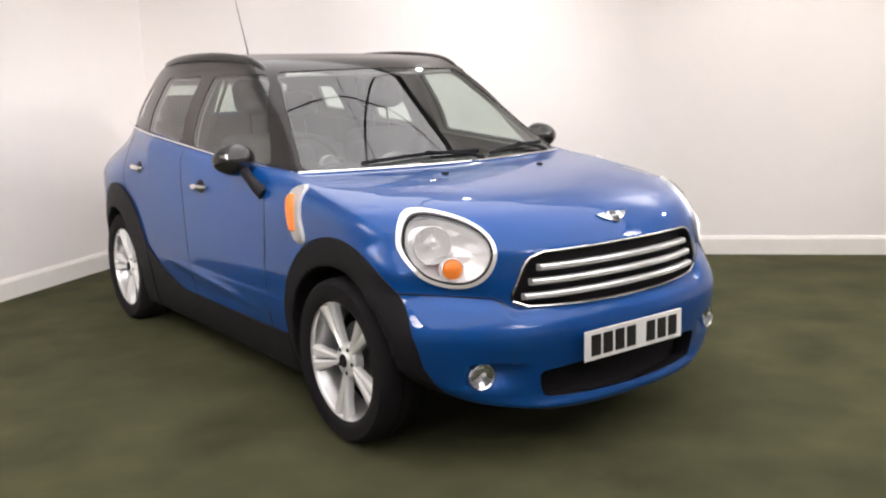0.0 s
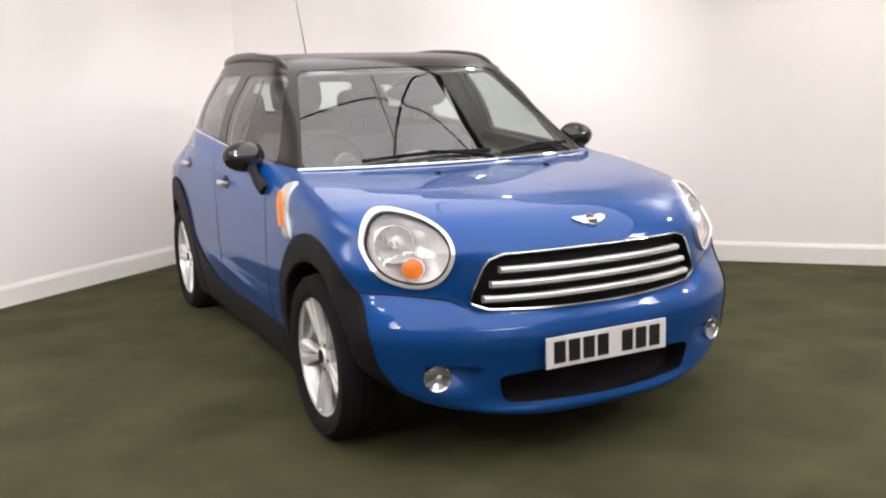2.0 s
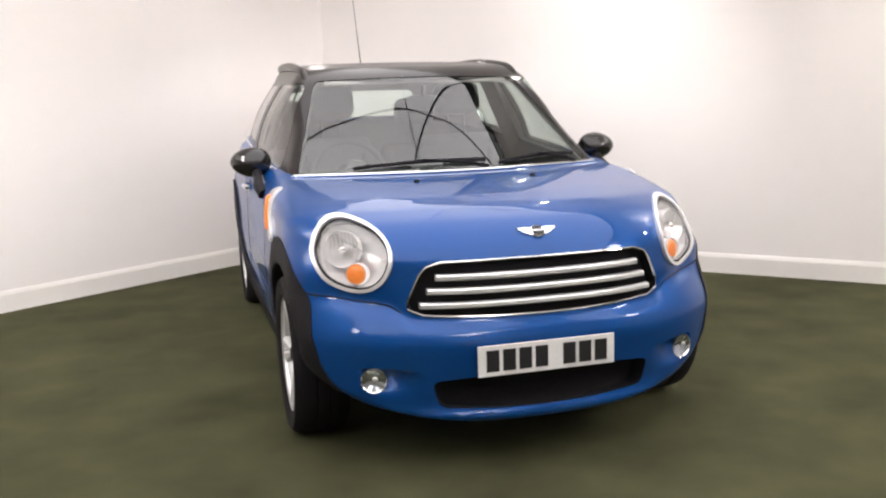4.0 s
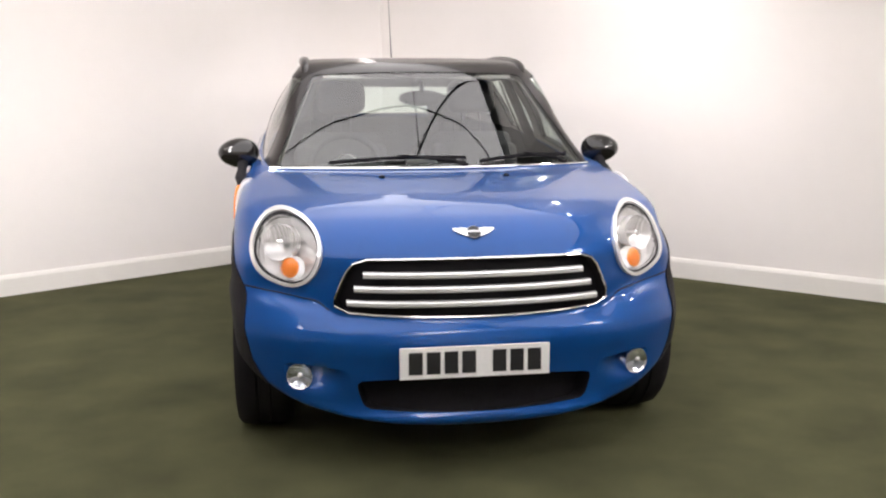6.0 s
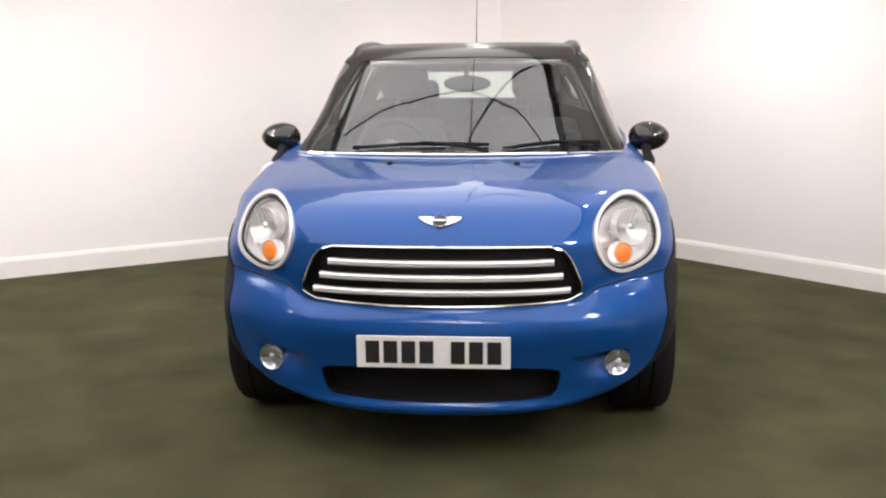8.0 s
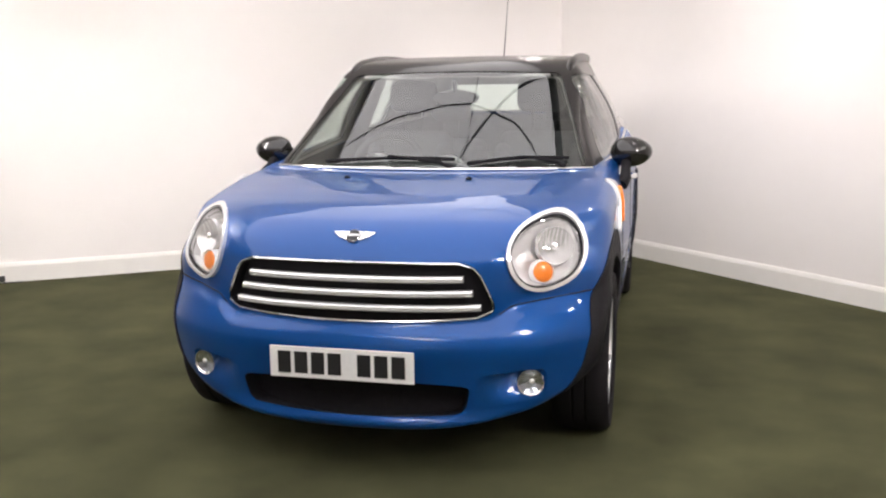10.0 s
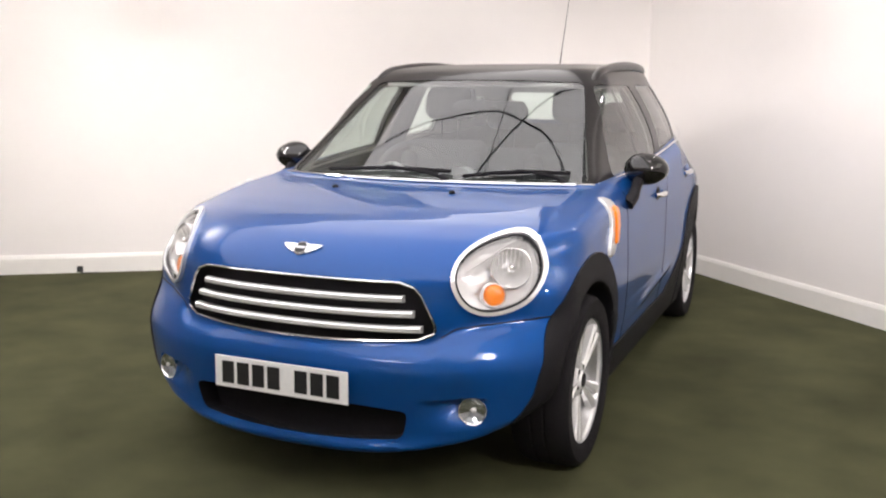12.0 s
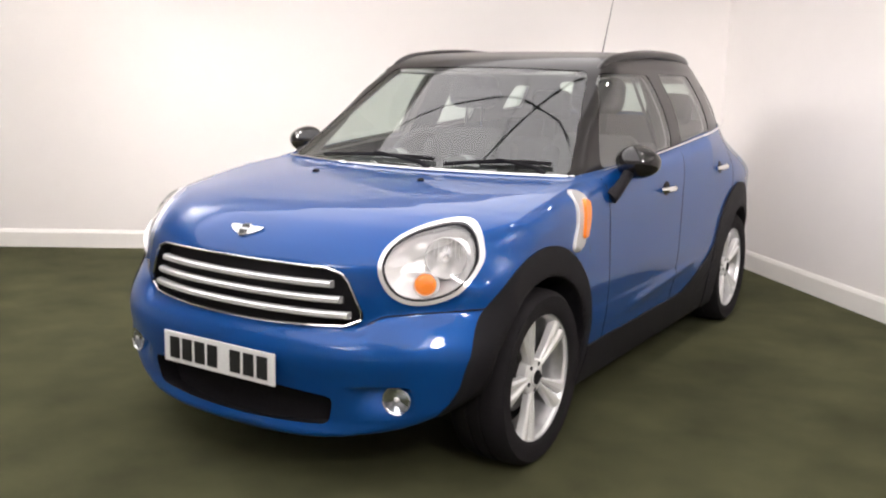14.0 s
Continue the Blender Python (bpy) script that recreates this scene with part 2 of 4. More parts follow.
# the lit fabric panel under the ceiling, with black cables strung below it
PANEL_Z = 2.03
OUTLINE = [(-3.2, -2.5), (2.1, -2.5), (0.0, 2.4)]
panel = empty("light_panel", (0, 0, PANEL_Z))
tagged(panel, "large glowing white three-cornered fabric panel hung under the ceiling", "studio light")
part("diffuser", prism(OUTLINE, 0.02, pose(0, 0, -0.01)), GLOW, panel, "glowing white fabric", smooth=False)
for a, b in zip(OUTLINE, OUTLINE[1:] + OUTLINE[:1]):
    along = Vector((b[0] - a[0], b[1] - a[1], 0))
    bar = box((along.length + 0.04, 0.05, 0.06), bevel=0.006)
    turn = Matrix.Translation(((a[0] + b[0]) / 2, (a[1] + b[1]) / 2, 0)) @ Matrix.Rotation(math.atan2(along.y, along.x), 4, "Z") @ Matrix.Translation((0, -0.026, 0))
    dark = a[0] > 0 and b[0] >= 0
    part("frame_bar", bar, CORD if dark else SKIRT, panel, "black frame edge" if dark else "white frame edge", smooth=False).matrix_basis = turn
    part("hanger", box((0.02, 0.02, CEIL - PANEL_Z), (a[0], a[1], (CEIL - PANEL_Z) / 2)), CORD, panel, smooth=False)


def cable(points, radius):
    path = []
    for i in range(len(points) - 1):
        p0, p1, p2, p3 = (Vector((*points[max(0, min(len(points) - 1, k))], 0)) for k in (i - 1, i, i + 1, i + 2))
        for k in range(8):
            t = k / 8
            path.append(0.5 * (2 * p1 + (p2 - p0) * t + (2 * p0 - 5 * p1 + 4 * p2 - p3) * t * t + (3 * p1 - p0 - 3 * p2 + p3) * t**3))
    path.append(Vector((*points[-1], 0)))
    bm = tube([p + Vector((0, 0, PANEL_Z - 0.010 - radius)) for p in path], radius, 8)
    tagged(part("cable", bm, CORD, None, "thin black cable strung below the glowing light panel"), category="cable", group="cables under the light panel")


cable([(-0.95, 0.92), (-0.60, 0.98), (-0.38, 0.99), (-0.15, 1.01), (0.03, 1.01), (0.24, 0.955), (0.36, 0.92), (0.50, 0.82), (0.66, 0.66)], 0.0062)
cable([(-0.14, 0.40), (-0.02, 0.66), (0.08, 0.83), (0.17, 0.96), (0.25, 1.06), (0.34, 1.15), (0.47, 1.23)], 0.0080)
cable([(0.02, 0.30), (0.03, 0.80), (0.03, 1.40), (0.02, 2.20)], 0.0038)

# round lamps hung below the ceiling out of view, most of them added as fill, each turned to what it lights
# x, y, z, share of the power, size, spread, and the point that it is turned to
# small bright ones round the car; the last three are added fill, and the last, at the panel's edge, throws the car's
# soft shadow on the wall
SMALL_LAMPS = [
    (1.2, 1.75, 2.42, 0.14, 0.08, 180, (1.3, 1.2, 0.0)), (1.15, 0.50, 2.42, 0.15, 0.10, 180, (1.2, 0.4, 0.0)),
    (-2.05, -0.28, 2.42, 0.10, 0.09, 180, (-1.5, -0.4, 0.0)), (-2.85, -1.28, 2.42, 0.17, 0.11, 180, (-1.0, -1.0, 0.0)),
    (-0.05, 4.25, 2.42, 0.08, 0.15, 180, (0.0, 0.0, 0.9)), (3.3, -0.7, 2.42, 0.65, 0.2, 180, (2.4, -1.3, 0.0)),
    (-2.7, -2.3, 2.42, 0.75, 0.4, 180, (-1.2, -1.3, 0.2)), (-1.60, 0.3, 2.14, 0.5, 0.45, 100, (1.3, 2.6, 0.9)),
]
# wide unseen fill lamps turned to the walls, added to even out their brightness
WALL_FILL = [
    (-3.6, -2.2, 2.42, 1.75, 0.6, 95, (-2.2, 3.0, 0.9)), (3.0, -2.6, 2.42, 1.6, 0.6, 95, (1.7, 2.9, 0.9)),
    (-2.6, -0.7, 2.42, 1.35, 0.6, 95, (-1.3, 3.5, 1.1)), (1.25, 0.9, 2.42, 1.15, 0.6, 120, (1.0, 3.8, 1.0)),
]
# five unseen fill lamps turned up to the ceiling, added for bounced light
CEILING_FILL = [
    (-2.9, -3.0, 2.10, 3.2, 0.5, 180, (-2.9, -3.2, 4.0)), (2.9, -3.0, 2.10, 4.4, 0.5, 180, (2.9, -3.2, 4.0)),
    (0.0, -4.8, 2.10, 7.0, 0.5, 180, (0.0, -4.6, 4.0)),
    (3.1, 0.5, 2.10, 2.1, 0.4, 180, (3.0, 0.3, 4.0)), (-3.3, 0.5, 2.10, 2.8, 0.4, 180, (-3.2, 0.3, 4.0)),
]
for x, y, low, share, size, spread, target in SMALL_LAMPS + WALL_FILL + CEILING_FILL:
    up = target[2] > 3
    lamp = empty("unseen_lamp", (x, y, low))
    tagged(lamp, "round white unseen lamp on a short drop rod, most of these added as fill", "ceiling lamp", "ceiling lamps")
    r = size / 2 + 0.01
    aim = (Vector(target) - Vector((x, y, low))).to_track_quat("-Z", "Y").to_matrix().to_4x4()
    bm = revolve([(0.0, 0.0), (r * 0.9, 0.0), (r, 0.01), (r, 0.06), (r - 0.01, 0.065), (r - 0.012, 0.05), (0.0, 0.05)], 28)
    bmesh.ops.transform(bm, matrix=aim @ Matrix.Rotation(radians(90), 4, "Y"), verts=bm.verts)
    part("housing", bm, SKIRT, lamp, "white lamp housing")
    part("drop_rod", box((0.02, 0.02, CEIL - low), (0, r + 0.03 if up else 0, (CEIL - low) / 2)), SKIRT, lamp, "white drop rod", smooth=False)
    light = bpy.data.lights.new("unseen_lamp_light", "AREA")
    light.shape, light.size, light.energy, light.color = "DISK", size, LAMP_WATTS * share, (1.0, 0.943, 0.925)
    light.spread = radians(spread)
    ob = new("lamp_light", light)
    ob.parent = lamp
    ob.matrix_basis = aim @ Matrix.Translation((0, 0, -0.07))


# ---- the car's body as one smooth solid, cut into its panels ----
def curve(xs, ys):
    """A smooth curve through a few points."""
    xs, ys = np.array(xs, float), np.array(ys, float)
    slope = np.gradient(ys, xs)
    fine = np.linspace(xs[0], xs[-1], 600)
    i = np.clip(np.searchsorted(xs, fine) - 1, 0, len(xs) - 2)
    h = xs[i + 1] - xs[i]
    t = (fine - xs[i]) / h
    val = (2 * t**3 - 3 * t**2 + 1) * ys[i] + (t**3 - 2 * t**2 + t) * h * slope[i] + (-2 * t**3 + 3 * t**2) * ys[i + 1] + (t**3 - t**2) * h * slope[i + 1]
    return lambda v: np.interp(v, fine, val)


def smax(a, b, k):
    h = np.clip(0.5 + 0.5 * (a - b) / k, 0, 1)
    return b + (a - b) * h + k * h * (1 - h)


def smin(a, b, k):
    return -smax(-a, -b, k)


def step(lo, hi, v):
    t = np.clip((v - lo) / (hi - lo), 0, 1)
    return t * t * (3 - 2 * t)


SIDE = curve([0.10, 0.20, 0.30, 0.42, 0.53, 0.59, 0.66, 0.80, 0.90, 0.97, 1.02, 1.06, 1.10, 1.25], [0.78, 0.812, 0.835, 0.852, 0.864, 0.868, 0.867, 0.863, 0.858, 0.846, 0.826, 0.795, 0.73, 0.40])
NOSE = curve([0.30, 0.50, 0.58, 0.70, 0.78, 0.83, 0.87, 0.92, 1.1], [0.66, 0.675, 0.680, 0.676, 0.664, 0.640, 0.605, 0.54, 0.20])
BONNET = curve([-0.80, -0.68, -0.62, -0.55, -0.45, -0.30, -0.10, 0.10, 0.30, 0.50, 0.7], [0.70, 0.797, 0.846, 0.887, 0.922, 0.949, 0.971, 0.987, 0.999, 1.008, 1.012])
BUMPER = curve([0.10, 0.16, 0.185, 0.205, 0.23, 0.26, 0.30, 0.40, 0.455, 0.485, 0.515, 0.56, 0.60, 0.66], [0.60, 0.655, 0.690, 0.698, 0.688, 0.684, 0.689, 0.703, 0.711, 0.710, 0.701, 0.676, 0.649, 0.60])
TAIL = curve([0.15, 0.3, 0.6, 0.9, 1.1, 1.3], [3.22, 3.28, 3.31, 3.28, 3.20, 3.08])
FRONT_AXLE, REAR_AXLE, HUB = 0.0, 2.595, 0.325
WELL, ARCH = 0.366, 0.440


def sweep(a):
    """How far the front falls back away from the middle."""
    return 0.25 * a**2 + 0.56 * a**4


def belt(y):
    return 1.012 + 0.083 * np.clip(y - 0.65, -0.2, 2.2)


def belt_x(y):
    return 0.800 - 0.15 * np.clip(1.1 - y, 0, 2) ** 2 - 0.015 * (y - 1.5) ** 2 - 0.16 * np.clip(y - 1.9, 0, 2) ** 2


def shut(a):
    """The height of the joint between bonnet and front bumper."""
    return 0.545 + 0.045 * step(0.46, 0.56, a) + 0.10 * np.clip(a - 0.5, 0, 0.4)


def corner_sweep(a):
    """The same for the fuller bumper."""
    return 0.16 * a**2 + 0.40 * a**4


def radial(y, z, y0):
    return np.sqrt((y - y0) ** 2 + (z - HUB) ** 2)


def lower(x, y, z):
    """Below zero inside the painted lower body."""
    a = np.abs(x)
    lift = belt(y) - 1.012
    zz = z - lift * step(0.6, 1.0, z)
    crease = 0.430 + 0.075 * (y - 0.88)
    ridge = 0.008 * step(0.76, 0.98, y) * step(1.84, 1.50, y) * np.exp(-(((z - crease) / 0.022) ** 2))
    taper = 0.16 * np.clip(y - 2.3, 0, 2) ** 2 + 0.04 * np.clip(0.3 - y, 0, 2) ** 2 + 0.20 * np.clip(y - 1.95, 0, 2) * step(0.85, 1.15, z)
    side = a - SIDE(zz) - ridge + taper
    fall = sweep(a)
    nose = -y - NOSE(z) + fall - 0.10 * step(0.64, 0.88, a) * step(0.82, 0.70, z)
    fade = 0.1 + 0.9 * step(0.5, -0.1, y)
    hood = z - BONNET(y - (0.9 - 0.65 * step(-0.45, 0.25, y)) * fall) + fade * (0.01 * a**2 + 0.07 * a**4)
    deck = z - belt(y) - 0.012
    top = np.where(y < 0.42, hood, np.where(y > 0.52, deck, hood + (deck - hood) * (y - 0.42) / 0.10))
    upper = smax(smax(nose, 0.8 * top, 0.045), side, 0.06)
    upper = smax(upper, 0.40 - z, 0.02)
    bump = smax(smax(-y - BUMPER(z) + corner_sweep(a), z - shut(a) - 0.004, 0.035), side - 0.004, 0.05)
    bump = smax(bump, y - 0.2, 0.02)
    tail = y - TAIL(z) + 0.12 * a**2 + 0.25 * a**4
    body = smax(upper, tail, 0.08)
    rocker = smax(side, smax(0.35 - y, z - 0.5, 0.02), 0.02)
    body = smin(body, smax(rocker, tail, 0.06), 0.01)
    body = smin(body, bump, 0.035)
    floor_z = 0.168 + (0.20 * a**2 + 1.2 * np.clip(a - 0.58, 0, 1) ** 2) * step(0.1, -0.3, y)
    body = smax(body, floor_z - z, 0.03)
    for y0 in (FRONT_AXLE, REAR_AXLE):
        well = smax(radial(y, z, y0) - WELL, 0.52 - a, 0.02)
        body = smax(body, -well, 0.012)
    return body


def upper_cabin(x, y, z):
    """Below zero inside the glasshouse."""
    a = np.abs(x)
    front = (0.322 + 0.29 * a**2 + (z - 1.01) * 1.49 - y) * 0.56
    side = a - belt_x(y) + 0.43 * (z - 1.03) + 0.17 * np.clip(1.15 - y, 0, 1) ** 1.5 * np.clip((z - 1.03) / 0.2, 0, 1) - (0.006 + 0.032 * step(0.9, 1.5, y)) * np.sin(np.clip((z - 1.0) / 0.45, 0, 1) * math.pi)
    roof = z - (1.545 - 0.075 * np.clip(1.95 - y, 0, 3) ** 2 - 0.06 * np.clip(y - 1.95, 0, 3) ** 2) + 0.015 * a**2 + 0.04 * a**4
    rear = (y - 2.95 + 0.35 * (z - 1.10) + 0.12 * a**2) * 0.9
    return smax(smax(smax(front, side, 0.035), roof, 0.07), rear, 0.08)


def gradient(fn, p, e=0.004):
    x, y, z = p.T
    return np.stack([(fn(x + e, y, z) - fn(x - e, y, z)), (fn(x, y + e, z) - fn(x, y - e, z)), (fn(x, y, z + e) - fn(x, y, z - e))], 1) / (2 * e)


def settle(fn, p, rounds=3):
    for _ in range(rounds):
        g = gradient(fn, p)
        p = p - np.clip(fn(*p.T) / ((g * g).sum(1) + 1e-9), -0.02, 0.02)[:, None] * g
    return p


def skin(fn, lo, hi, h):
    """The surface where fn is zero, as triangles, laid smoothly on it."""
    axes = [np.arange(lo[k], hi[k] + h, h) for k in range(3)]
    val = fn(*np.meshgrid(*axes, indexing="ij"))
    inside = val < 0
    n = [len(a) for a in axes]
    corner = [inside[i : n[0] - 1 + i, j : n[1] - 1 + j, k : n[2] - 1 + k] for i in (0, 1) for j in (0, 1) for k in (0, 1)]
    count = sum(c.astype(np.int8) for c in corner)
    mixed = (count > 0) & (count < 8)
    index = np.full(mixed.shape, -1, np.int64)
    cells = np.argwhere(mixed)
    index[mixed] = np.arange(len(cells))
    total, weight = np.zeros((len(cells), 3)), np.zeros(len(cells))
    offs = [(i, j, k) for i in (0, 1) for j in (0, 1) for k in (0, 1)]
    for a in range(8):
        for b in range(a + 1, 8):
            d = np.subtract(offs[b], offs[a])
            if np.abs(d).sum() != 1:
                continue
            va = val[tuple((cells + offs[a]).T)]
            vb = val[tuple((cells + offs[b]).T)]
            cross = (va < 0) != (vb < 0)
            t = np.where(cross, va / np.where(cross, va - vb, 1), 0)
            total += cross[:, None] * (np.array(offs[a]) + t[:, None] * d)
            weight += cross
    verts = np.array(lo) + h * (cells + total / weight[:, None])
    verts = settle(fn, verts)
    quads = []
    for axis in range(3):
        u, v = (axis + 1) % 3, (axis + 2) % 3
        s0, s1 = [slice(None)] * 3, [slice(None)] * 3
        s0[axis], s1[axis] = slice(0, -1), slice(1, None)
        flip = inside[tuple(s0)] != inside[tuple(s1)]
        at = np.argwhere(flip)
        at = at[(at[:, u] > 0) & (at[:, v] > 0) & (at[:, u] < n[u] - 1) & (at[:, v] < n[v] - 1)]
        du, dv = np.eye(3, dtype=int)[u], np.eye(3, dtype=int)[v]
        q = np.stack([index[tuple((at - du - dv).T)], index[tuple((at - dv).T)], index[tuple(at.T)], index[tuple((at - du).T)]], 1)
        out = inside[tuple(at.T)]
        quads.append(np.where(out[:, None], q, q[:, ::-1]))
    quads = np.concatenate(quads)
    return verts, np.concatenate([quads[:, [0, 1, 2]], quads[:, [0, 2, 3]]])


def cut(verts, tris, field):
    """Cuts the triangles along field = 0; gives the vertices, the triangles below zero and those above."""
    f = field(*verts.T)
    f = np.where(np.abs(f) < 1e-5, 1e-5, f)
    neg = f[tris] < 0
    count = neg.sum(1)
    low, high = [tris[count == 3]], [tris[count == 0]]
    extra, seen = [], {}

    def between(i, j):
        key = (min(i, j), max(i, j))
        if key not in seen:
            t = f[i] / (f[i] - f[j])
            seen[key] = len(verts) + len(extra)
            extra.append(verts[i] + t * (verts[j] - verts[i]))
        return seen[key]

    a_low, a_high = [], []
    for tri, sign in zip(tris[(count == 1) | (count == 2)], neg[(count == 1) | (count == 2)]):
        lone = int(np.argmax(sign)) if sign.sum() == 1 else int(np.argmin(sign))
        p, q, r = tri[lone], tri[(lone + 1) % 3], tri[(lone + 2) % 3]
        pq, pr = between(p, q), between(p, r)
        one, two = ((p, pq, pr),), ((pq, q, r), (pq, r, pr))
        (a_low if sign.sum() == 1 else a_high).extend(one)
        (a_high if sign.sum() == 1 else a_low).extend(two)
    verts = np.concatenate([verts, np.array(extra).reshape(-1, 3)])
    join = lambda base, more: np.concatenate([base[0], np.array(more, int).reshape(-1, 3)])
    return verts, join(low, a_low), join(high, a_high)


class Panel:
    """A stretch of a skin, from which panels are cut."""

    def __init__(self, fn, verts, tris):
        self.fn, self.verts, self.tris = fn, verts, tris

    def take(self, field):
        """Cuts off and returns what lies below zero."""
        self.verts, low, self.tris = cut(self.verts, self.tris, field)
        return Panel(self.fn, self.verts, low)

    def compact(self):
        used, flat = np.unique(self.tris, return_inverse=True)
        self.verts, self.tris = self.verts[used], flat.reshape(-1, 3)
        return self

    def normals(self):
        g = gradient(self.fn, self.verts)
        return g / (np.linalg.norm(g, axis=1)[:, None] + 1e-9)

    def rim(self):
        """The directed edges at the border."""
        edges = np.concatenate([self.tris[:, [0, 1]], self.tris[:, [1, 2]], self.tris[:, [2, 0]]])
        pairs = {}
        for i, j in edges:
            pairs[(int(i), int(j))] = 1
        return [(i, j) for i, j in pairs if (j, i) not in pairs]

    def pieces(self, least=0.05):
        """The connected pieces, without crumbs."""
        self.compact()
        root = np.arange(len(self.verts))
        while True:
            low = root[self.tris].min(1)
            then = root.copy()
            for k in range(3):
                np.minimum.at(then, self.tris[:, k], low)
            then = then[then]
            if (then == root).all():
                break
            root = then
        out = []
        for r in np.unique(root[self.tris[:, 0]]):
            tris = self.tris[root[self.tris[:, 0]] == r]
            span = np.ptp(self.verts[np.unique(tris)], axis=0)
            if np.linalg.norm(span) > least:
                out.append(Panel(self.fn, self.verts, tris))
        return out

    def make(self, name, mat, parent, label="", thick=0.0, shift=0.0, back=True):
        """The panel as a mesh; shift moves it out, thick gives it that depth inwards."""
        self.compact()
        nrm = self.normals()
        if not len(self.tris):
            return None
        outer = self.verts + nrm * shift
        if not thick:
            return mesh_ob(name, outer, self.tris, mat, parent, label, nrm)
        n = len(outer)
        depth = thick(self.verts) if callable(thick) else np.full(n, thick)
        inner = outer - nrm * depth[:, None]
        walls = [f for i, j in self.rim() for f in ((j, i, i + n), (j, i + n, j + n))]
        tris = [self.tris]
        if back:
            tris.append(self.tris[:, ::-1] + n)
        if walls:
            tris.append(np.array(walls))
        ob = mesh_ob(name, np.concatenate([outer, inner]), np.concatenate(tris), mat, parent, label)
        ob.data.set_sharp_from_angle(angle=radians(40))
        return ob

    def sink(self, name, mat, parent, label="", depth=0.05):
        """The panel sunk inwards, with the walls up to the border."""
        self.compact()
        nrm = self.normals()
        n = len(self.verts)
        deep = depth(self.verts) if callable(depth) else np.full(n, depth)
        inner = self.verts - nrm * deep[:, None]
        walls = [f for i, j in self.rim() for f in ((i, j, j + n), (i, j + n, i + n))]
        ob = mesh_ob(name, np.concatenate([self.verts, inner]), np.concatenate([self.tris + n, np.array(walls)]), mat, parent, label)
        ob.data.set_sharp_from_angle(angle=radians(40))
        return ob


def front_y(x, z, fn=None, y0=-0.95, y1=0.9):
    """Where a line along y at x, z first meets the body from the front."""
    ys = np.linspace(y0, y1, 400)
    v = lower(np.full(400, float(x)), ys, np.full(400, float(z)))
    i = int(np.argmax(v < 0))
    return float(ys[i - 1] + (ys[i] - ys[i - 1]) * v[i - 1] / (v[i - 1] - v[i])) if i else float(y1)


def side_x(y, z):
    """Where a line along x at y, z meets the body's side."""
    xs = np.linspace(1.1, 0.3, 400)
    v = lower(xs, np.full(400, float(y)), np.full(400, float(z)))
    i = int(np.argmax(v < 0))
    return float(xs[i - 1] + (xs[i] - xs[i - 1]) * v[i - 1] / (v[i - 1] - v[i])) if i else 0.8


# ---- the car ----
car = empty("car")
tagged(car, "blue small crossover car with black roof and silver alloy wheels", "car")
STEP = 0.016


def lamp_field(x, y, z):
    """Below zero within the headlamp's outline."""
    a = np.abs(x)
    u, v = a - 0.648, z - 0.781
    c, s = math.cos(radians(20)), math.sin(radians(20))
    p, q = c * u + s * v, c * v - s * u
    r = (np.abs(p / 0.124) ** 2.3 + np.abs(q / 0.124) ** 2.3) ** (1 / 2.3)
    return np.maximum(0.12 * (r - 1.0), y - 0.15)


def grille_field(x, y, z):
    a = np.abs(x)
    side = (a - 0.503 + 0.46 * np.clip(z - 0.60, 0, 1) ** 1.0) * 0.9
    low = 0.565 + 0.06 * a**2 - z
    high = z - 0.770 + 0.02 * a**2
    return np.maximum(smax(smax(side, low, 0.065), high, 0.05), y + 0.3)


def intake_field(x, y, z):
    a = np.abs(x)
    f = smax(smax(a - 0.425 + 0.25 * np.clip(0.36 - z, 0, 1), 0.228 + 0.12 * a**2 - z, 0.03), z - 0.362 + 0.10 * a**2, 0.03)
    return np.maximum(f, y + 0.45)


SCOOP_IN, SCOOP_OUT = 0.440, 0.668


def scoop_low(a):
    return 0.246 + 0.10 * a**2


def scoop_top(a):
    return 0.398 - 0.10 * np.clip(0.58 - a, 0, 1)


def scoop_field(x, y, z):
    a = np.abs(x)
    f = smax(smax(SCOOP_IN - a, a - SCOOP_OUT, 0.02), smax(scoop_low(a) - z, z - scoop_top(a), 0.02), 0.03)
    return np.maximum(f, y + 0.2)


def scoop_depth(p):
    """Steep under the upper lip, running out towards the chin and both ends."""
    a, z = np.abs(p[:, 0]), p[:, 2]
    return 0.055 * step(0.0, 0.014, scoop_top(a) - z) * step(0.0, 0.095, z - scoop_low(a)) * step(0.0, 0.03, SCOOP_OUT - a) * step(0.0, 0.15, a - SCOOP_IN)


def arch_field(x, y, z):
    front = np.sqrt((y - FRONT_AXLE + 0.015) ** 2 + (z - 0.365) ** 2) - ARCH
    front = np.minimum(front, np.maximum(np.maximum(z - 0.365, -0.445 - 0.10 * (0.365 - z) - y), y - 0.40))
    # below, the black trim runs round the corner under the bumper
    corner = np.interp(z, [0.16, 0.20, 0.25, 0.29, 0.333, 0.39, 0.50, 0.60], [0.53, 0.600, 0.665, 0.712, 0.748, 0.780, 0.806, 0.842])
    front = np.minimum(front, np.maximum(np.maximum(corner - np.abs(x), z - 0.60), y + 0.1))
    back = np.sqrt((y - REAR_AXLE + 0.085) ** 2 + (z - 0.365) ** 2) - ARCH - 0.035
    back = np.minimum(back, np.maximum(np.maximum(z - 0.365, y - 3.06), 2.05 - y))
    return np.maximum(np.minimum(front, back), 0.50 - np.abs(x))


verts, tris = skin(lower, (-0.96, -0.80, 0.12), (0.96, 3.44, 1.26), STEP)
shell = Panel(lower, verts, tris)

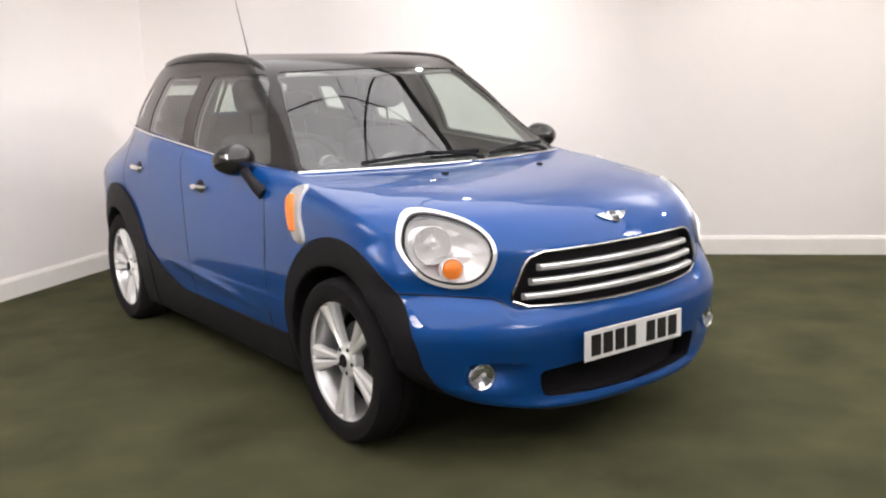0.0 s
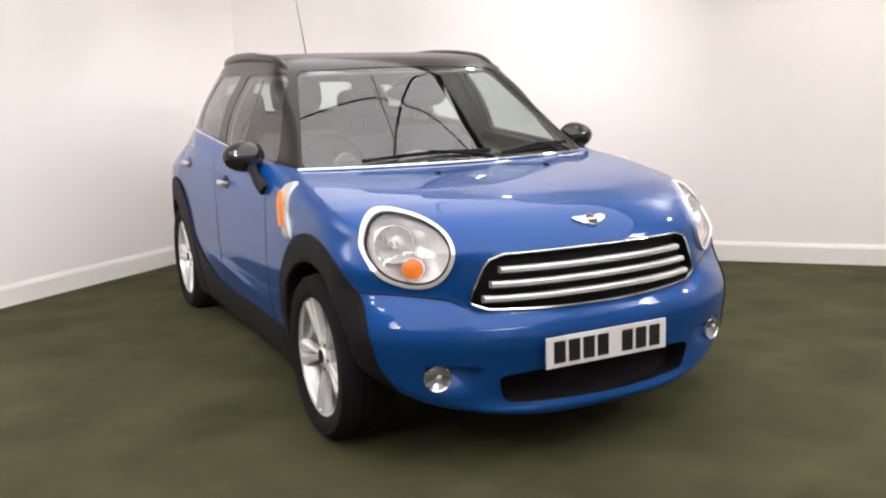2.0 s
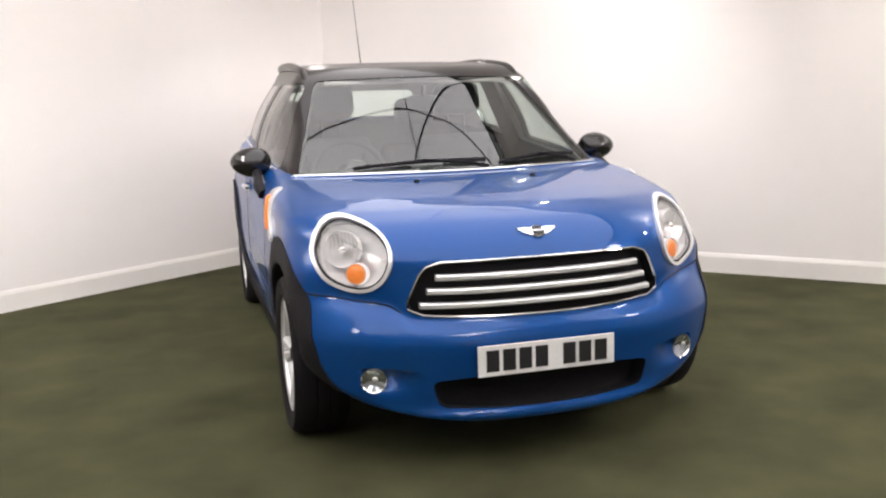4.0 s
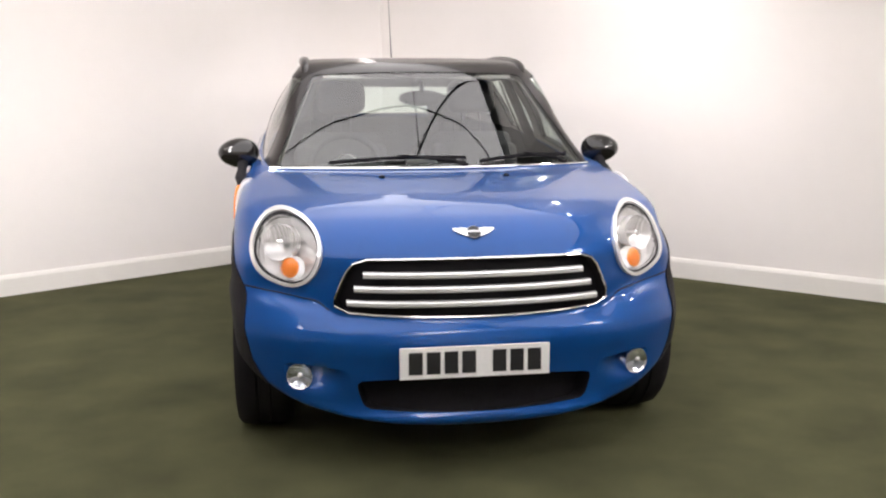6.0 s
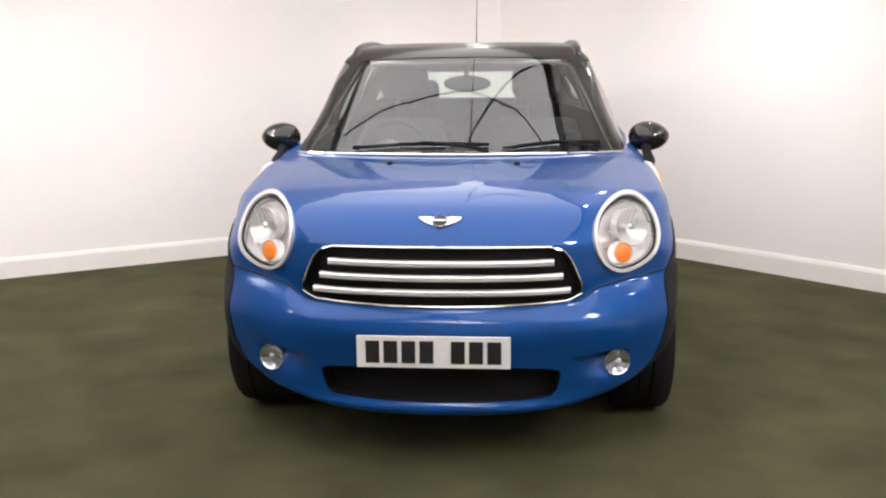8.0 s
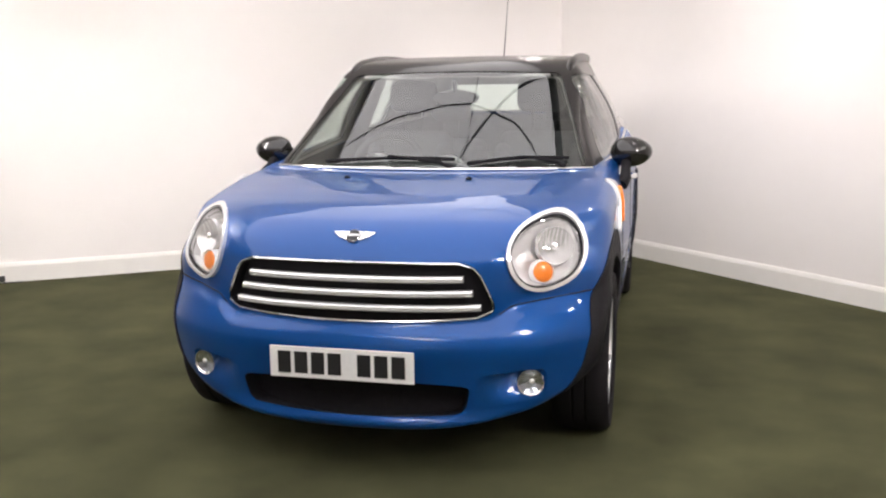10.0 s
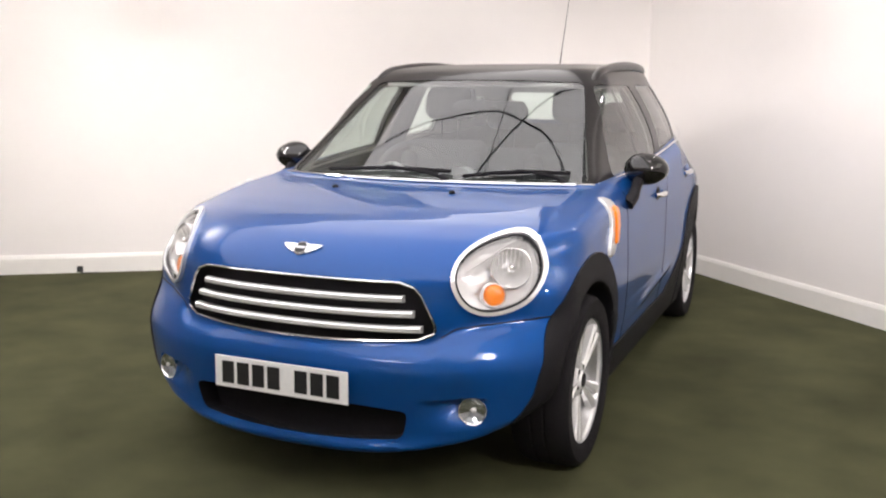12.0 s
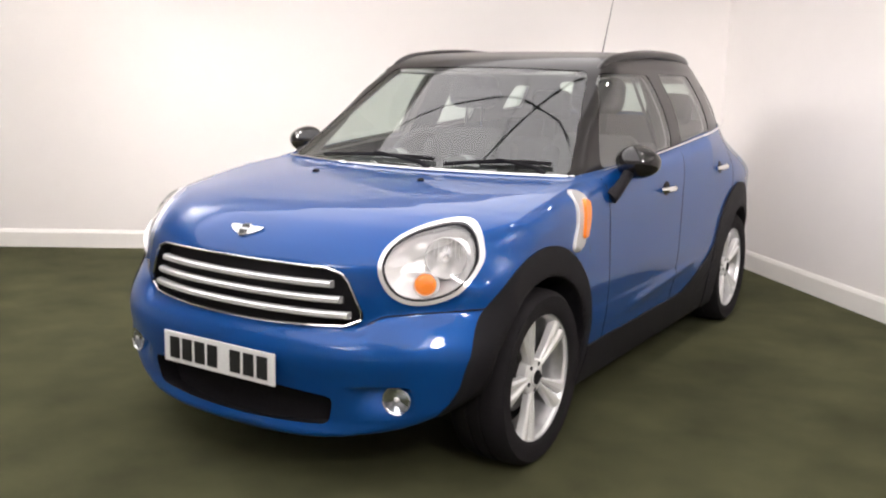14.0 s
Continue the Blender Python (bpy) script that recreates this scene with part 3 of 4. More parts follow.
# the opening of the cabin
shell.take(lambda x, y, z: np.maximum(np.maximum(0.40 + 0.10 * x**2 - y, y - 3.0), np.maximum(np.abs(x) - belt_x(y) + 0.016, belt(y) - 0.045 - z)))
liner = shell.take(lambda x, y, z: np.minimum(radial(y, z, FRONT_AXLE), radial(y, z, REAR_AXLE)) - WELL - 0.006 + 0 * x)
for at_x in (-1, 1):
    liner_side = liner.take(lambda x, y, z: -at_x * x + 0 * y)
    front_part = liner_side.take(lambda x, y, z: y - 1.3)
    front_part.make("arch_liner", DARK, car, "black wheel arch liner")
    liner_side.make("arch_liner", DARK, car, "black wheel arch liner")

# headlamps, grille and air intake are cut out of the front
lamps = shell.take(lamp_field)
lamp_rings = lamps.take(lambda x, y, z: -(lamp_field(x, y, z) + 0.0112))
lamp_seals = lamps.take(lambda x, y, z: -(lamp_field(x, y, z) + 0.0170))
grille_area = shell.take(grille_field)
intake = shell.take(intake_field)
scoops = shell.take(scoop_field)

arches = shell.take(arch_field)
for at_x in (-1, 1):
    one_side = arches.take(lambda x, y, z: -at_x * x + 0 * y)
    fore = one_side.take(lambda x, y, z: y - 1.3)
    fore.make("wheel_arch_trim", CLADDING, car, "matt black plastic arch trim", thick=0.02, shift=0.005)
    one_side.make("wheel_arch_trim", CLADDING, car, "matt black plastic arch trim", thick=0.02, shift=0.012)

sills = shell.take(lambda x, y, z: np.maximum(np.maximum(z - 0.345 - 0.005 * (y - 0.5) - 0.5 * np.clip(y - 1.55, 0, 1) ** 1.5, np.maximum(0.25 - y, y - 2.35)), 0.5 - np.abs(x)))
for at_x in (-1, 1):
    sills.take(lambda x, y, z: -at_x * x + 0 * y).make("sill_trim", CLADDING, car, "matt black plastic sill", thick=0.02, shift=0.008)

# the painted panels, with open joints between them
GAP = 0.0020


def joint(distance):
    """Takes the strip along a joint off the shell and lays it deeper, in the dark."""
    strip = shell.take(lambda x, y, z: np.abs(distance(x, y, z)) - GAP)
    for piece in strip.pieces(0.12):
        piece.make("panel_gap", DARK, car, "dark panel joint", shift=-0.010)


bumper_line = lambda x, y, z: np.where((y < 0.35) & (np.abs(x) > 0.50), z - shut(np.abs(x)) - 0.022, 1.0)
joint(bumper_line)
front_bumper = shell.take(lambda x, y, z: np.maximum(z - shut(np.abs(x)) - 0.022, y - 0.35))
front_bumper.make("front_bumper", PAINT, car, "glossy blue front bumper")
for at_x in (-1, 1):
    path = []
    for k in range(30):
        a = 0.505 + 0.34 * k / 29
        z = float(shut(a)) + 0.020
        y = front_y(a, z)
        if y < 0.3:
            path.append((at_x * a, y + 0.001, z))
    part("panel_joint", tube(path, 0.0032, 6), DARK, car, "dark joint above the front bumper")
scuttle_y = lambda z: 0.355 - 0.10 * (z - 0.80)
bonnet_line = lambda x, y, z: np.where(z < 1.2, y - scuttle_y(z) + 0.0 * x, 1.0)
joint(lambda x, y, z: np.where(np.abs(x) > 0.74, bonnet_line(x, y, z), 1.0))
bonnet = shell.take(lambda x, y, z: np.where(np.abs(x) > 0.74, y - scuttle_y(z), y - 0.335 - 0.22 * x**2))
bonnet.make("bonnet", PAINT, car, "glossy blue clamshell bonnet")
rear_line = lambda x, y, z: np.where(y > 2.6, z - 0.60, 1.0)
joint(rear_line)
shell.take(lambda x, y, z: np.maximum(z - 0.60, 2.6 - y)).make("rear_bumper", PAINT, car, "glossy blue rear bumper")
door_gap = lambda x, y, z: y - 1.455 - 0.10 * (z - 0.7)
rear_gap = lambda x, y, z: y - 2.30 - 0.55 * np.clip(z - 0.75, -0.3, 1)
wing_gap = lambda x, y, z: y - 0.56 + 0.05 * (z - 0.7)
for at_x in (-1, 1):
    one_side = shell.take(lambda x, y, z: np.maximum(0.6 - at_x * x, y - 2.75))
    one_side.take(lambda x, y, z: wing_gap(x, y, z)).make("front_wing", PAINT, car, "glossy blue wing panel")
    one_side.take(lambda x, y, z: door_gap(x, y, z)).make("front_door", PAINT, car, "glossy blue front door")
    one_side.take(lambda x, y, z: rear_gap(x, y, z)).make("rear_door", PAINT, car, "glossy blue rear door")
    one_side.make("rear_quarter", PAINT, car, "glossy blue rear quarter panel")
shell.take(lambda x, y, z: z - 0.23).make("underbody", DARK, car, "dark underside")
for piece in shell.pieces(0.4):
    piece.make("tailgate", PAINT, car, "glossy blue tailgate")

# ---- glasshouse ----
verts, tris = skin(upper_cabin, (-0.90, 0.25, 0.98), (0.90, 3.20, 1.62), STEP)
glasshouse = Panel(upper_cabin, verts, tris)
glasshouse.take(lambda x, y, z: z - np.where(y < 0.75, 1.000, belt(y) - 0.012))


def rounded(k, *fields):
    out = fields[0]
    for f in fields[1:]:
        out = smax(out, f, k)
    return out


def screen_field(x, y, z):
    a = np.abs(x)
    f = rounded(0.03, a - 0.702 + 0.433 * (z - 1.03), 1.012 - z, z - 1.440 + 0.04 * a**2)
    return np.maximum(f, y - 1.35)


def door_glass(x, y, z):
    f = rounded(0.03, 0.66 + 0.86 * (z - 1.03) - y, y - 1.455 - 0.10 * (z - 1.05), belt(y) + 0.012 - z, z - 1.422, 0.752 - 0.46 * (z - 1.03) - np.abs(x))
    return np.maximum(f, 0.45 - np.abs(x))


def rear_door_glass(x, y, z):
    f = rounded(0.04, 1.60 + 0.16 * (z - 1.1) - y, y - 2.16 - 0.10 * (z - 1.16), belt(y) + 0.012 - z, z - 1.43)
    return np.maximum(f, 0.45 - np.abs(x))


def quarter_glass(x, y, z):
    f = rounded(0.03, 2.44 + 0.10 * (z - 1.16) - y, y - 2.66 + 0.25 * (z - 1.16), belt(y) + 0.045 - z, z - 1.375)
    return np.maximum(f, 0.45 - np.abs(x))


def tail_glass(x, y, z):
    a = np.abs(x)
    return np.maximum(rounded(0.06, a - 0.43 - 0.25 * (z - 1.3), 1.16 - z, z - 1.40), 2.5 - y)


def pane(area, name, mat, label):
    ob = area.make(name, mat, car, label, shift=-0.003)
    ob.visible_shadow = False
    return ob


pane(glasshouse.take(screen_field), "windscreen", SCREEN_GLASS, "clear laminated windscreen glass")
pane(glasshouse.take(tail_glass), "rear_window", SIDE_GLASS, "tinted rear window glass")
for field, name in ((door_glass, "front_door_window"), (rear_door_glass, "rear_door_window"), (quarter_glass, "rear_quarter_window")):
    both = glasshouse.take(field)
    for at_x in (-1, 1):
        pane(both.take(lambda x, y, z: -at_x * x + 0 * y), name, SIDE_GLASS, "tinted side window glass")
roof = glasshouse.take(lambda x, y, z: 1.445 - z + 0.03 * np.clip(1.2 - y, 0, 1) - 0.06 * np.clip(y - 2.3, 0, 1))
Panel(upper_cabin, roof.verts, roof.tris).make("headlining", LINER, car, "pale grey headlining", shift=-0.034)
roof.make("roof", BLACK_PAINT, car, "gloss black roof panel", thick=0.025)
lining = Panel(upper_cabin, glasshouse.verts, glasshouse.tris)
lining.make("cabin_lining", LINER, car, "pale grey pillar lining", shift=-0.032)
glasshouse.make("window_surround", BLACK_PAINT, car, "gloss black pillars and window surround", thick=0.024)

# ---- front lamps ----
sides = (-1, 1)
for at_x in sides:
    ring = lamp_rings.take(lambda x, y, z: -at_x * x + 0 * y)
    lens = lamps.take(lambda x, y, z: -at_x * x + 0 * y)
    lamp = empty("headlight", (0, 0, 0), car)
    tagged(lamp, "round headlight with chrome ring and clear lens")
    ring.make("chrome_ring", BRIGHT, lamp, "chrome lamp surround", thick=0.03, shift=0.014)
    lamp_seals.take(lambda x, y, z: -at_x * x + 0 * y).make("seal", DARK, lamp, "thin black lamp seal", thick=0.02, shift=0.006)
    bowl = Panel(lower, lens.verts, lens.tris)
    bowl.sink("reflector", REFLECTOR, lamp, "bright lamp reflector", depth=lambda p: 0.012 + 0.075 * np.clip(-lamp_field(*p.T) / 0.06, 0, 1) ** 0.7)
    glass = lens.make("lens", CLEAR, lamp, "clear lamp lens", shift=0.008)
    glass.visible_shadow = False
    out = Vector((at_x * 0.42, -0.86, 0.20)).normalized()
    turn = out.to_track_quat("X", "Z").to_matrix().to_4x4()
    # main beam dish
    cx, cz = at_x * 0.668, 0.795
    cy = front_y(abs(cx), cz) + 0.055
    bm = revolve([(0.0, -0.03), (0.02, -0.028), (0.045, -0.012), (0.062, 0.012), (0.066, 0.018), (0.069, 0.012), (0.069, -0.02)], 36)
    bmesh.ops.transform(bm, matrix=Matrix.Translation((cx, cy, cz)) @ turn, verts=bm.verts)
    part("beam_dish", bm, DISH, lamp, "round main beam dish")
    bm = revolve([(0.0, 0.020), (0.008, 0.019), (0.0135, 0.013), (0.0145, 0.004), (0.0145, -0.026)], 24)
    bmesh.ops.transform(bm, matrix=Matrix.Translation((cx, cy, cz)) @ turn, verts=bm.verts)
    part("bulb_shield", bm, CHROME, lamp, "chrome bulb shield")
    # upright flutes in the upper half of the dish
    for k in range(-3, 4):
        side = k * 0.0145
        low, high = 0.018 if abs(k) < 2 else 0.004, math.sqrt(0.062**2 - side**2)
        depth = lambda r: -0.028 + 0.040 * (r / 0.062) ** 2
        path = [(depth(math.hypot(side, h)) + 0.002, side, h) for h in (low + (high - low) * i / 6 for i in range(7))]
        bm = tube(path, 0.0024, 6)
        bmesh.ops.transform(bm, matrix=Matrix.Translation((cx, cy, cz)) @ turn, verts=bm.verts)
        part("flute", bm, REFLECTOR, lamp)
    ax, az = at_x * 0.640, 0.716
    ay = front_y(abs(ax), az) + 0.022
    bm = revolve([(0.0, 0.003), (0.020, 0.002), (0.031, -0.001), (0.0355, -0.006), (0.0355, -0.03)], 28)
    bmesh.ops.transform(bm, matrix=Matrix.Translation((ax, ay, az)) @ turn, verts=bm.verts)
    part("indicator", bm, AMBER, lamp, "orange indicator lens")
    bm = revolve([(0.0355, -0.004), (0.038, 0.001), (0.040, 0.0), (0.042, -0.012), (0.044, -0.035)], 28)
    bmesh.ops.transform(bm, matrix=Matrix.Translation((ax, ay, az)) @ turn, verts=bm.verts)
    part("indicator_barrel", bm, REFLECTOR, lamp, "silver barrel round the indicator")

# ---- grille ----
grille = empty("grille", (0, 0, 0), car)
tagged(grille, "black grille with three chrome bars")
path = []
for k in range(96):
    angle = 2 * math.pi * k / 96
    reach = np.linspace(0.02, 0.56, 700)
    gx, gz = reach * math.cos(angle), 0.665 + reach * math.sin(angle)
    edge = reach[int(np.argmax(grille_field(gx, np.full(700, -0.6), gz) > -0.002))]
    gx, gz = edge * math.cos(angle), 0.665 + edge * math.sin(angle)
    path.append((gx, -float(NOSE(gz)) + sweep(abs(gx)) - 0.006, gz))
part("surround", tube(path, 0.0040, 8, closed=True), CHROME, grille, "thin chrome grille surround")
grille_area.sink("backing", DARK, grille, "black grille mesh", depth=0.045)
for z0, half in ((0.710, 0.388), (0.661, 0.420), (0.611, 0.446)):
    rows = 28
    bm = bmesh.new()
    rings = []
    for i in range(rows + 1):
        x = -half + 2 * half * i / rows
        y = -NOSE(z0) + sweep(abs(x)) - 0.004
        rings.append([bm.verts.new((x, y + dy, z0 + dz)) for dy, dz in ((0.02, -0.011), (0.0, -0.010), (-0.006, -0.006), (-0.006, 0.006), (0.0, 0.011), (0.02, 0.012))])
    for p, q in zip(rings, rings[1:]):
        for k in range(6):
            bm.faces.new((p[k], p[(k + 1) % 6], q[(k + 1) % 6], q[k]))
    bm.faces.new(rings[0]), bm.faces.new(rings[-1])
    part("bar", bm, BRIGHT, grille, "chrome grille bar")
air = empty("lower_intake", (0, 0, 0), car)
intake.sink("opening", DARK, air, "black lower air intake", depth=0.07)
for at_x in sides:
    scoop = scoops.take(lambda x, y, z: -at_x * x + 0 * y)
    scoop.sink("fog_scoop", PAINT, car, "hollow in the bumper round the fog light", depth=scoop_depth)
    fog = empty("fog_light", (0, 0, 0), car)
    tagged(fog, "small round clear fog light")
    place = Matrix.Translation((at_x * 0.612, front_y(0.612, 0.350) + 0.014, 0.350)) @ Vector((at_x * 0.25, -0.97, 0)).normalized().to_track_quat("X", "Z").to_matrix().to_4x4()
    bm = revolve([(0.048, -0.06), (0.050, 0.004), (0.047, 0.010), (0.043, 0.006), (0.042, -0.01)], 32)
    bmesh.ops.transform(bm, matrix=place, verts=bm.verts)
    part("bezel", bm, CHROME, fog, "chrome bezel")
    bm = revolve([(0.0, -0.012), (0.016, -0.010), (0.030, -0.003), (0.043, 0.004)], 32)
    bmesh.ops.transform(bm, matrix=place, verts=bm.verts)
    part("reflector", bm, FOG_BOWL, fog, "dull chrome fog lamp bowl")
    bm = revolve([(0.0, 0.022), (0.02, 0.019), (0.035, 0.012), (0.043, 0.005)], 32)
    bmesh.ops.transform(bm, matrix=place, verts=bm.verts)
    part("lens", bm, CLEAR, fog, "clear fog lamp glass").visible_shadow = False
    bm = ball((0.006, 0.010, 0.009), (0.013, 0.004, 0.006), u=16, v=10)
    bmesh.ops.transform(bm, matrix=place, verts=bm.verts)
    part("bulb_cap", bm, REFLECTOR, fog, "bright bulb cap")

# ---- number plate ----
plate = empty("number_plate", (0, 0, 0), car)
tagged(plate, "white front number plate")
part("plate", box((0.520, 0.006, 0.111), (-0.017, -0.733, 0.422), bevel=0.002), PLATE_WHITE, plate, "white plate", smooth=False)
part("carrier", box((0.42, 0.030, 0.085), (-0.017, -0.714, 0.421)), DARK, plate, "black plate carrier", smooth=False)
for i in range(7):
    x = -0.017 - 0.2055 + 0.061 * i + (0.045 if i > 3 else 0)
    part("bar", box((0.047, 0.002, 0.077), (x, -0.7375, 0.422)), INK, plate, "black bar", smooth=False)

# ---- wheels ----
wheel = empty("wheel", (0, 0, 0), car)
tagged(wheel, "silver five twin-spoke alloy wheel with black tyre")
TYRE_R = 0.322
part("tyre", revolve([(0.232, -0.095), (0.248, -0.105), (0.275, -0.107), (0.300, -0.108), (0.316, -0.092), (0.322, -0.06), (0.322, -0.03), (0.316, -0.028), (0.316, -0.020), (0.322, -0.018), (0.322, 0.018), (0.316, 0.020), (0.316, 0.028), (0.322, 0.03), (0.322, 0.06), (0.316, 0.092), (0.300, 0.108), (0.275, 0.107), (0.248, 0.105), (0.232, 0.095)], 72), RUBBER, wheel, "black rubber tyre")
part("rim", revolve([(0.236, 0.090), (0.243, 0.101), (0.245, 0.097), (0.240, 0.082), (0.230, 0.074), (0.227, 0.078), (0.230, 0.088)], 72, closed=True), ALLOY, wheel, "polished alloy rim")
part("barrel", revolve([(0.229, 0.078), (0.216, 0.058), (0.205, 0.030), (0.200, -0.09)], 60), BARREL, wheel, "silver inner rim")
part("brake_disc", revolve([(0.0, 0.0), (0.140, 0.0), (0.142, -0.004), (0.142, -0.02), (0.0, -0.02)], 40), material("brake_disc", (0.10, 0.095, 0.095), rough=0.45, metal=0.7, grain=0.2, grain_scale=40.0), wheel, "dull grey brake disc")
part("drum", revolve([(0.190, -0.02), (0.190, -0.088), (0.0, -0.088)], 32), DARK, wheel, "dark inner wheel")
# along each spoke: radius, half width, place of the face, depth of the side
SPOKE = ((0.040, 0.009, 0.070, 0.03), (0.075, 0.0105, 0.074, 0.03), (0.115, 0.0138, 0.078, 0.03), (0.155, 0.0178, 0.082, 0.03), (0.193, 0.0220, 0.085, 0.032), (0.230, 0.0270, 0.088, 0.034))
for i in range(5):
    for lean in (-1, 1):
        turn = Matrix.Rotation(2 * math.pi * i / 5, 4, "X") @ Matrix.Rotation(radians(lean * 7.6), 4, "X")
        bm = bmesh.new()
        rings = []
        for r, w, x0, d in SPOKE:
            rings.append([bm.verts.new((x, y, r)) for x, y in ((x0 - d, -w), (x0 - 0.007, -w * 0.92), (x0, -w * 0.45), (x0, w * 0.45), (x0 - 0.007, w * 0.92), (x0 - d, w))])
        for p, q in zip(rings, rings[1:]):
            for k in range(6):
                bm.faces.new((p[k], p[(k + 1) % 6], q[(k + 1) % 6], q[k]))
        bm.faces.new(rings[0]), bm.faces.new(rings[-1])
        bmesh.ops.transform(bm, matrix=turn, verts=bm.verts)
        part("spoke", bm, ALLOY, wheel, angle=28)
part("hub", revolve([(0.0, 0.080), (0.030, 0.080), (0.034, 0.078), (0.036, 0.074), (0.062, 0.070), (0.068, 0.064), (0.068, 0.03)], 36), ALLOY, wheel, "alloy hub")
part("centre_cap", revolve([(0.0, 0.084), (0.024, 0.084), (0.027, 0.081), (0.027, 0.07)], 28), DARK, wheel, "black centre cap")
for i in range(5):
    angle = 2 * math.pi * (i + 0.5) / 5
    bm = revolve([(0.0, 0.074), (0.008, 0.074), (0.009, 0.066)], 8)
    bmesh.ops.translate(bm, verts=bm.verts, vec=(0, 0.050 * math.cos(angle), 0.050 * math.sin(angle)))
    part("wheel_bolt", bm, DARK, wheel)
places = [(0.754, FRONT_AXLE, 0, 22), (-0.754, FRONT_AXLE, 180, 28), (0.730, REAR_AXLE, 0, 10), (-0.730, REAR_AXLE, 180, 20)]
for n, (x, y, rz, spin) in enumerate(places):
    m = pose(x, y, TYRE_R, 0, 0, rz) @ pose(0, 0, 0, spin, 0, 0)
    if n:
        copy_thing(wheel, m)
wheel.matrix_basis = pose(places[0][0], places[0][1], TYRE_R) @ pose(0, 0, 0, places[0][3])


# ---- fittings on the outside ----
def on_side(y, z, out=0.0):
    """A point on the body's side and the normal there."""
    x = side_x(y, z)
    p = np.array([[x, y, z]])
    n = gradient(lower, p)[0]
    n = n / np.linalg.norm(n)
    return Vector(p[0] + out * n), Vector(n)


def mirrored(bm):
    """The same mesh on the car's other side."""
    twin = bm.copy()
    bmesh.ops.transform(twin, matrix=Matrix.Diagonal((-1, 1, 1, 1)), verts=twin.verts)
    bmesh.ops.reverse_faces(twin, faces=twin.faces)
    return twin


def patch(outline, out, thick):
    """A plate laid on the body's side within an outline in y, z."""
    cy, cz = sum(p[0] for p in outline) / len(outline), sum(p[1] for p in outline) / len(outline)
    bm = bmesh.new()
    rings = []
    for scale, lift in ((1.0, -0.004), (1.0, out), (0.93, out + thick), (0.5, out + thick), (0.06, out + thick)):
        rings.append([bm.verts.new(on_side(cy + (y - cy) * scale, cz + (z - cz) * scale, lift)[0]) for y, z in outline])
    for p, q in zip(rings, rings[1:]):
        for k in range(len(outline)):
            bm.faces.new((p[k], p[(k + 1) % len(outline)], q[(k + 1) % len(outline)], q[k]))
    bm.faces.new(rings[-1])
    return bm


def smooth_outline(points, n=6):
    out = []
    m = len(points)
    for i in range(m):
        p0, p1, p2, p3 = (Vector(points[(i + k) % m]) for k in (-1, 0, 1, 2))
        for k in range(n):
            t = k / n
            q = 0.5 * (2 * p1 + (p2 - p0) * t + (2 * p0 - 5 * p1 + 4 * p2 - p3) * t * t + (3 * p1 - p0 - 3 * p2 + p3) * t**3)
            out.append((q.x, q.y))
    return out


def pair(name, bm, mat, parents, label=""):
    twin = mirrored(bm)
    part(name, bm, mat, parents[1], label)
    part(name, twin, mat, parents[0], label)


# dark joints round the doors
for place_y, low, high in ((lambda z: 0.56 - 0.05 * (z - 0.7), 0.34, 1.00), (lambda z: 1.455 + 0.10 * (z - 0.7), 0.33, 1.06), (lambda z: 2.30 + 0.55 * min(max(z - 0.75, -0.3), 1.0), 0.82, 1.12)):
    path = []
    for k in range(25):
        z = low + (high - low) * k / 24
        path.append(on_side(place_y(z), z, -0.0012)[0])
    pair("door_joint", tube(path, 0.0028, 6), DARK, [car, car], "dark joint beside a door")

# silver side trims with orange indicators
trims = [tagged(empty("side_trim", (0, 0, 0), car), "silver wing trim with an orange indicator") for _ in sides]
outline = [(0.306, 0.968), (0.334, 0.924), (0.326, 0.860), (0.275, 0.764), (0.195, 0.764), (0.222, 0.850), (0.230, 0.910), (0.242, 0.968)]
pair("plate", patch(smooth_outline(outline, 3), 0.006, 0.006), SATIN, trims, "silver plastic plate")
lens = smooth_outline([(0.308, 0.938), (0.324, 0.926), (0.318, 0.870), (0.296, 0.808), (0.280, 0.798), (0.262, 0.808), (0.270, 0.870), (0.278, 0.926), (0.290, 0.940)], 3)
pair("indicator", patch(lens, 0.014, 0.008), AMBER, trims, "orange side indicator")

# door handles
for y, z in ((1.225, 0.909), (2.108, 0.951)):
    handles = [tagged(empty("door_handle", (0, 0, 0), car), "chrome door handle over a dark cup") for _ in sides]
    cup = [(y + 0.046 * math.cos(a), z + 0.032 * math.sin(a)) for a in (2 * math.pi * k / 20 for k in range(20))]
    pair("cup", patch(cup, 0.0015, 0.001), DARK, handles, "dark handle cup")
    path = [on_side(y - 0.085 + 0.17 * k / 10, z - 0.002, 0.006 + 0.026 * math.sin(math.pi * k / 10) ** 0.6)[0] for k in range(11)]
    pair("lever", tube(path, [0.010 + 0.004 * math.sin(math.pi * k / 10) for k in range(11)], 10), CHROME, handles, "chrome lever")

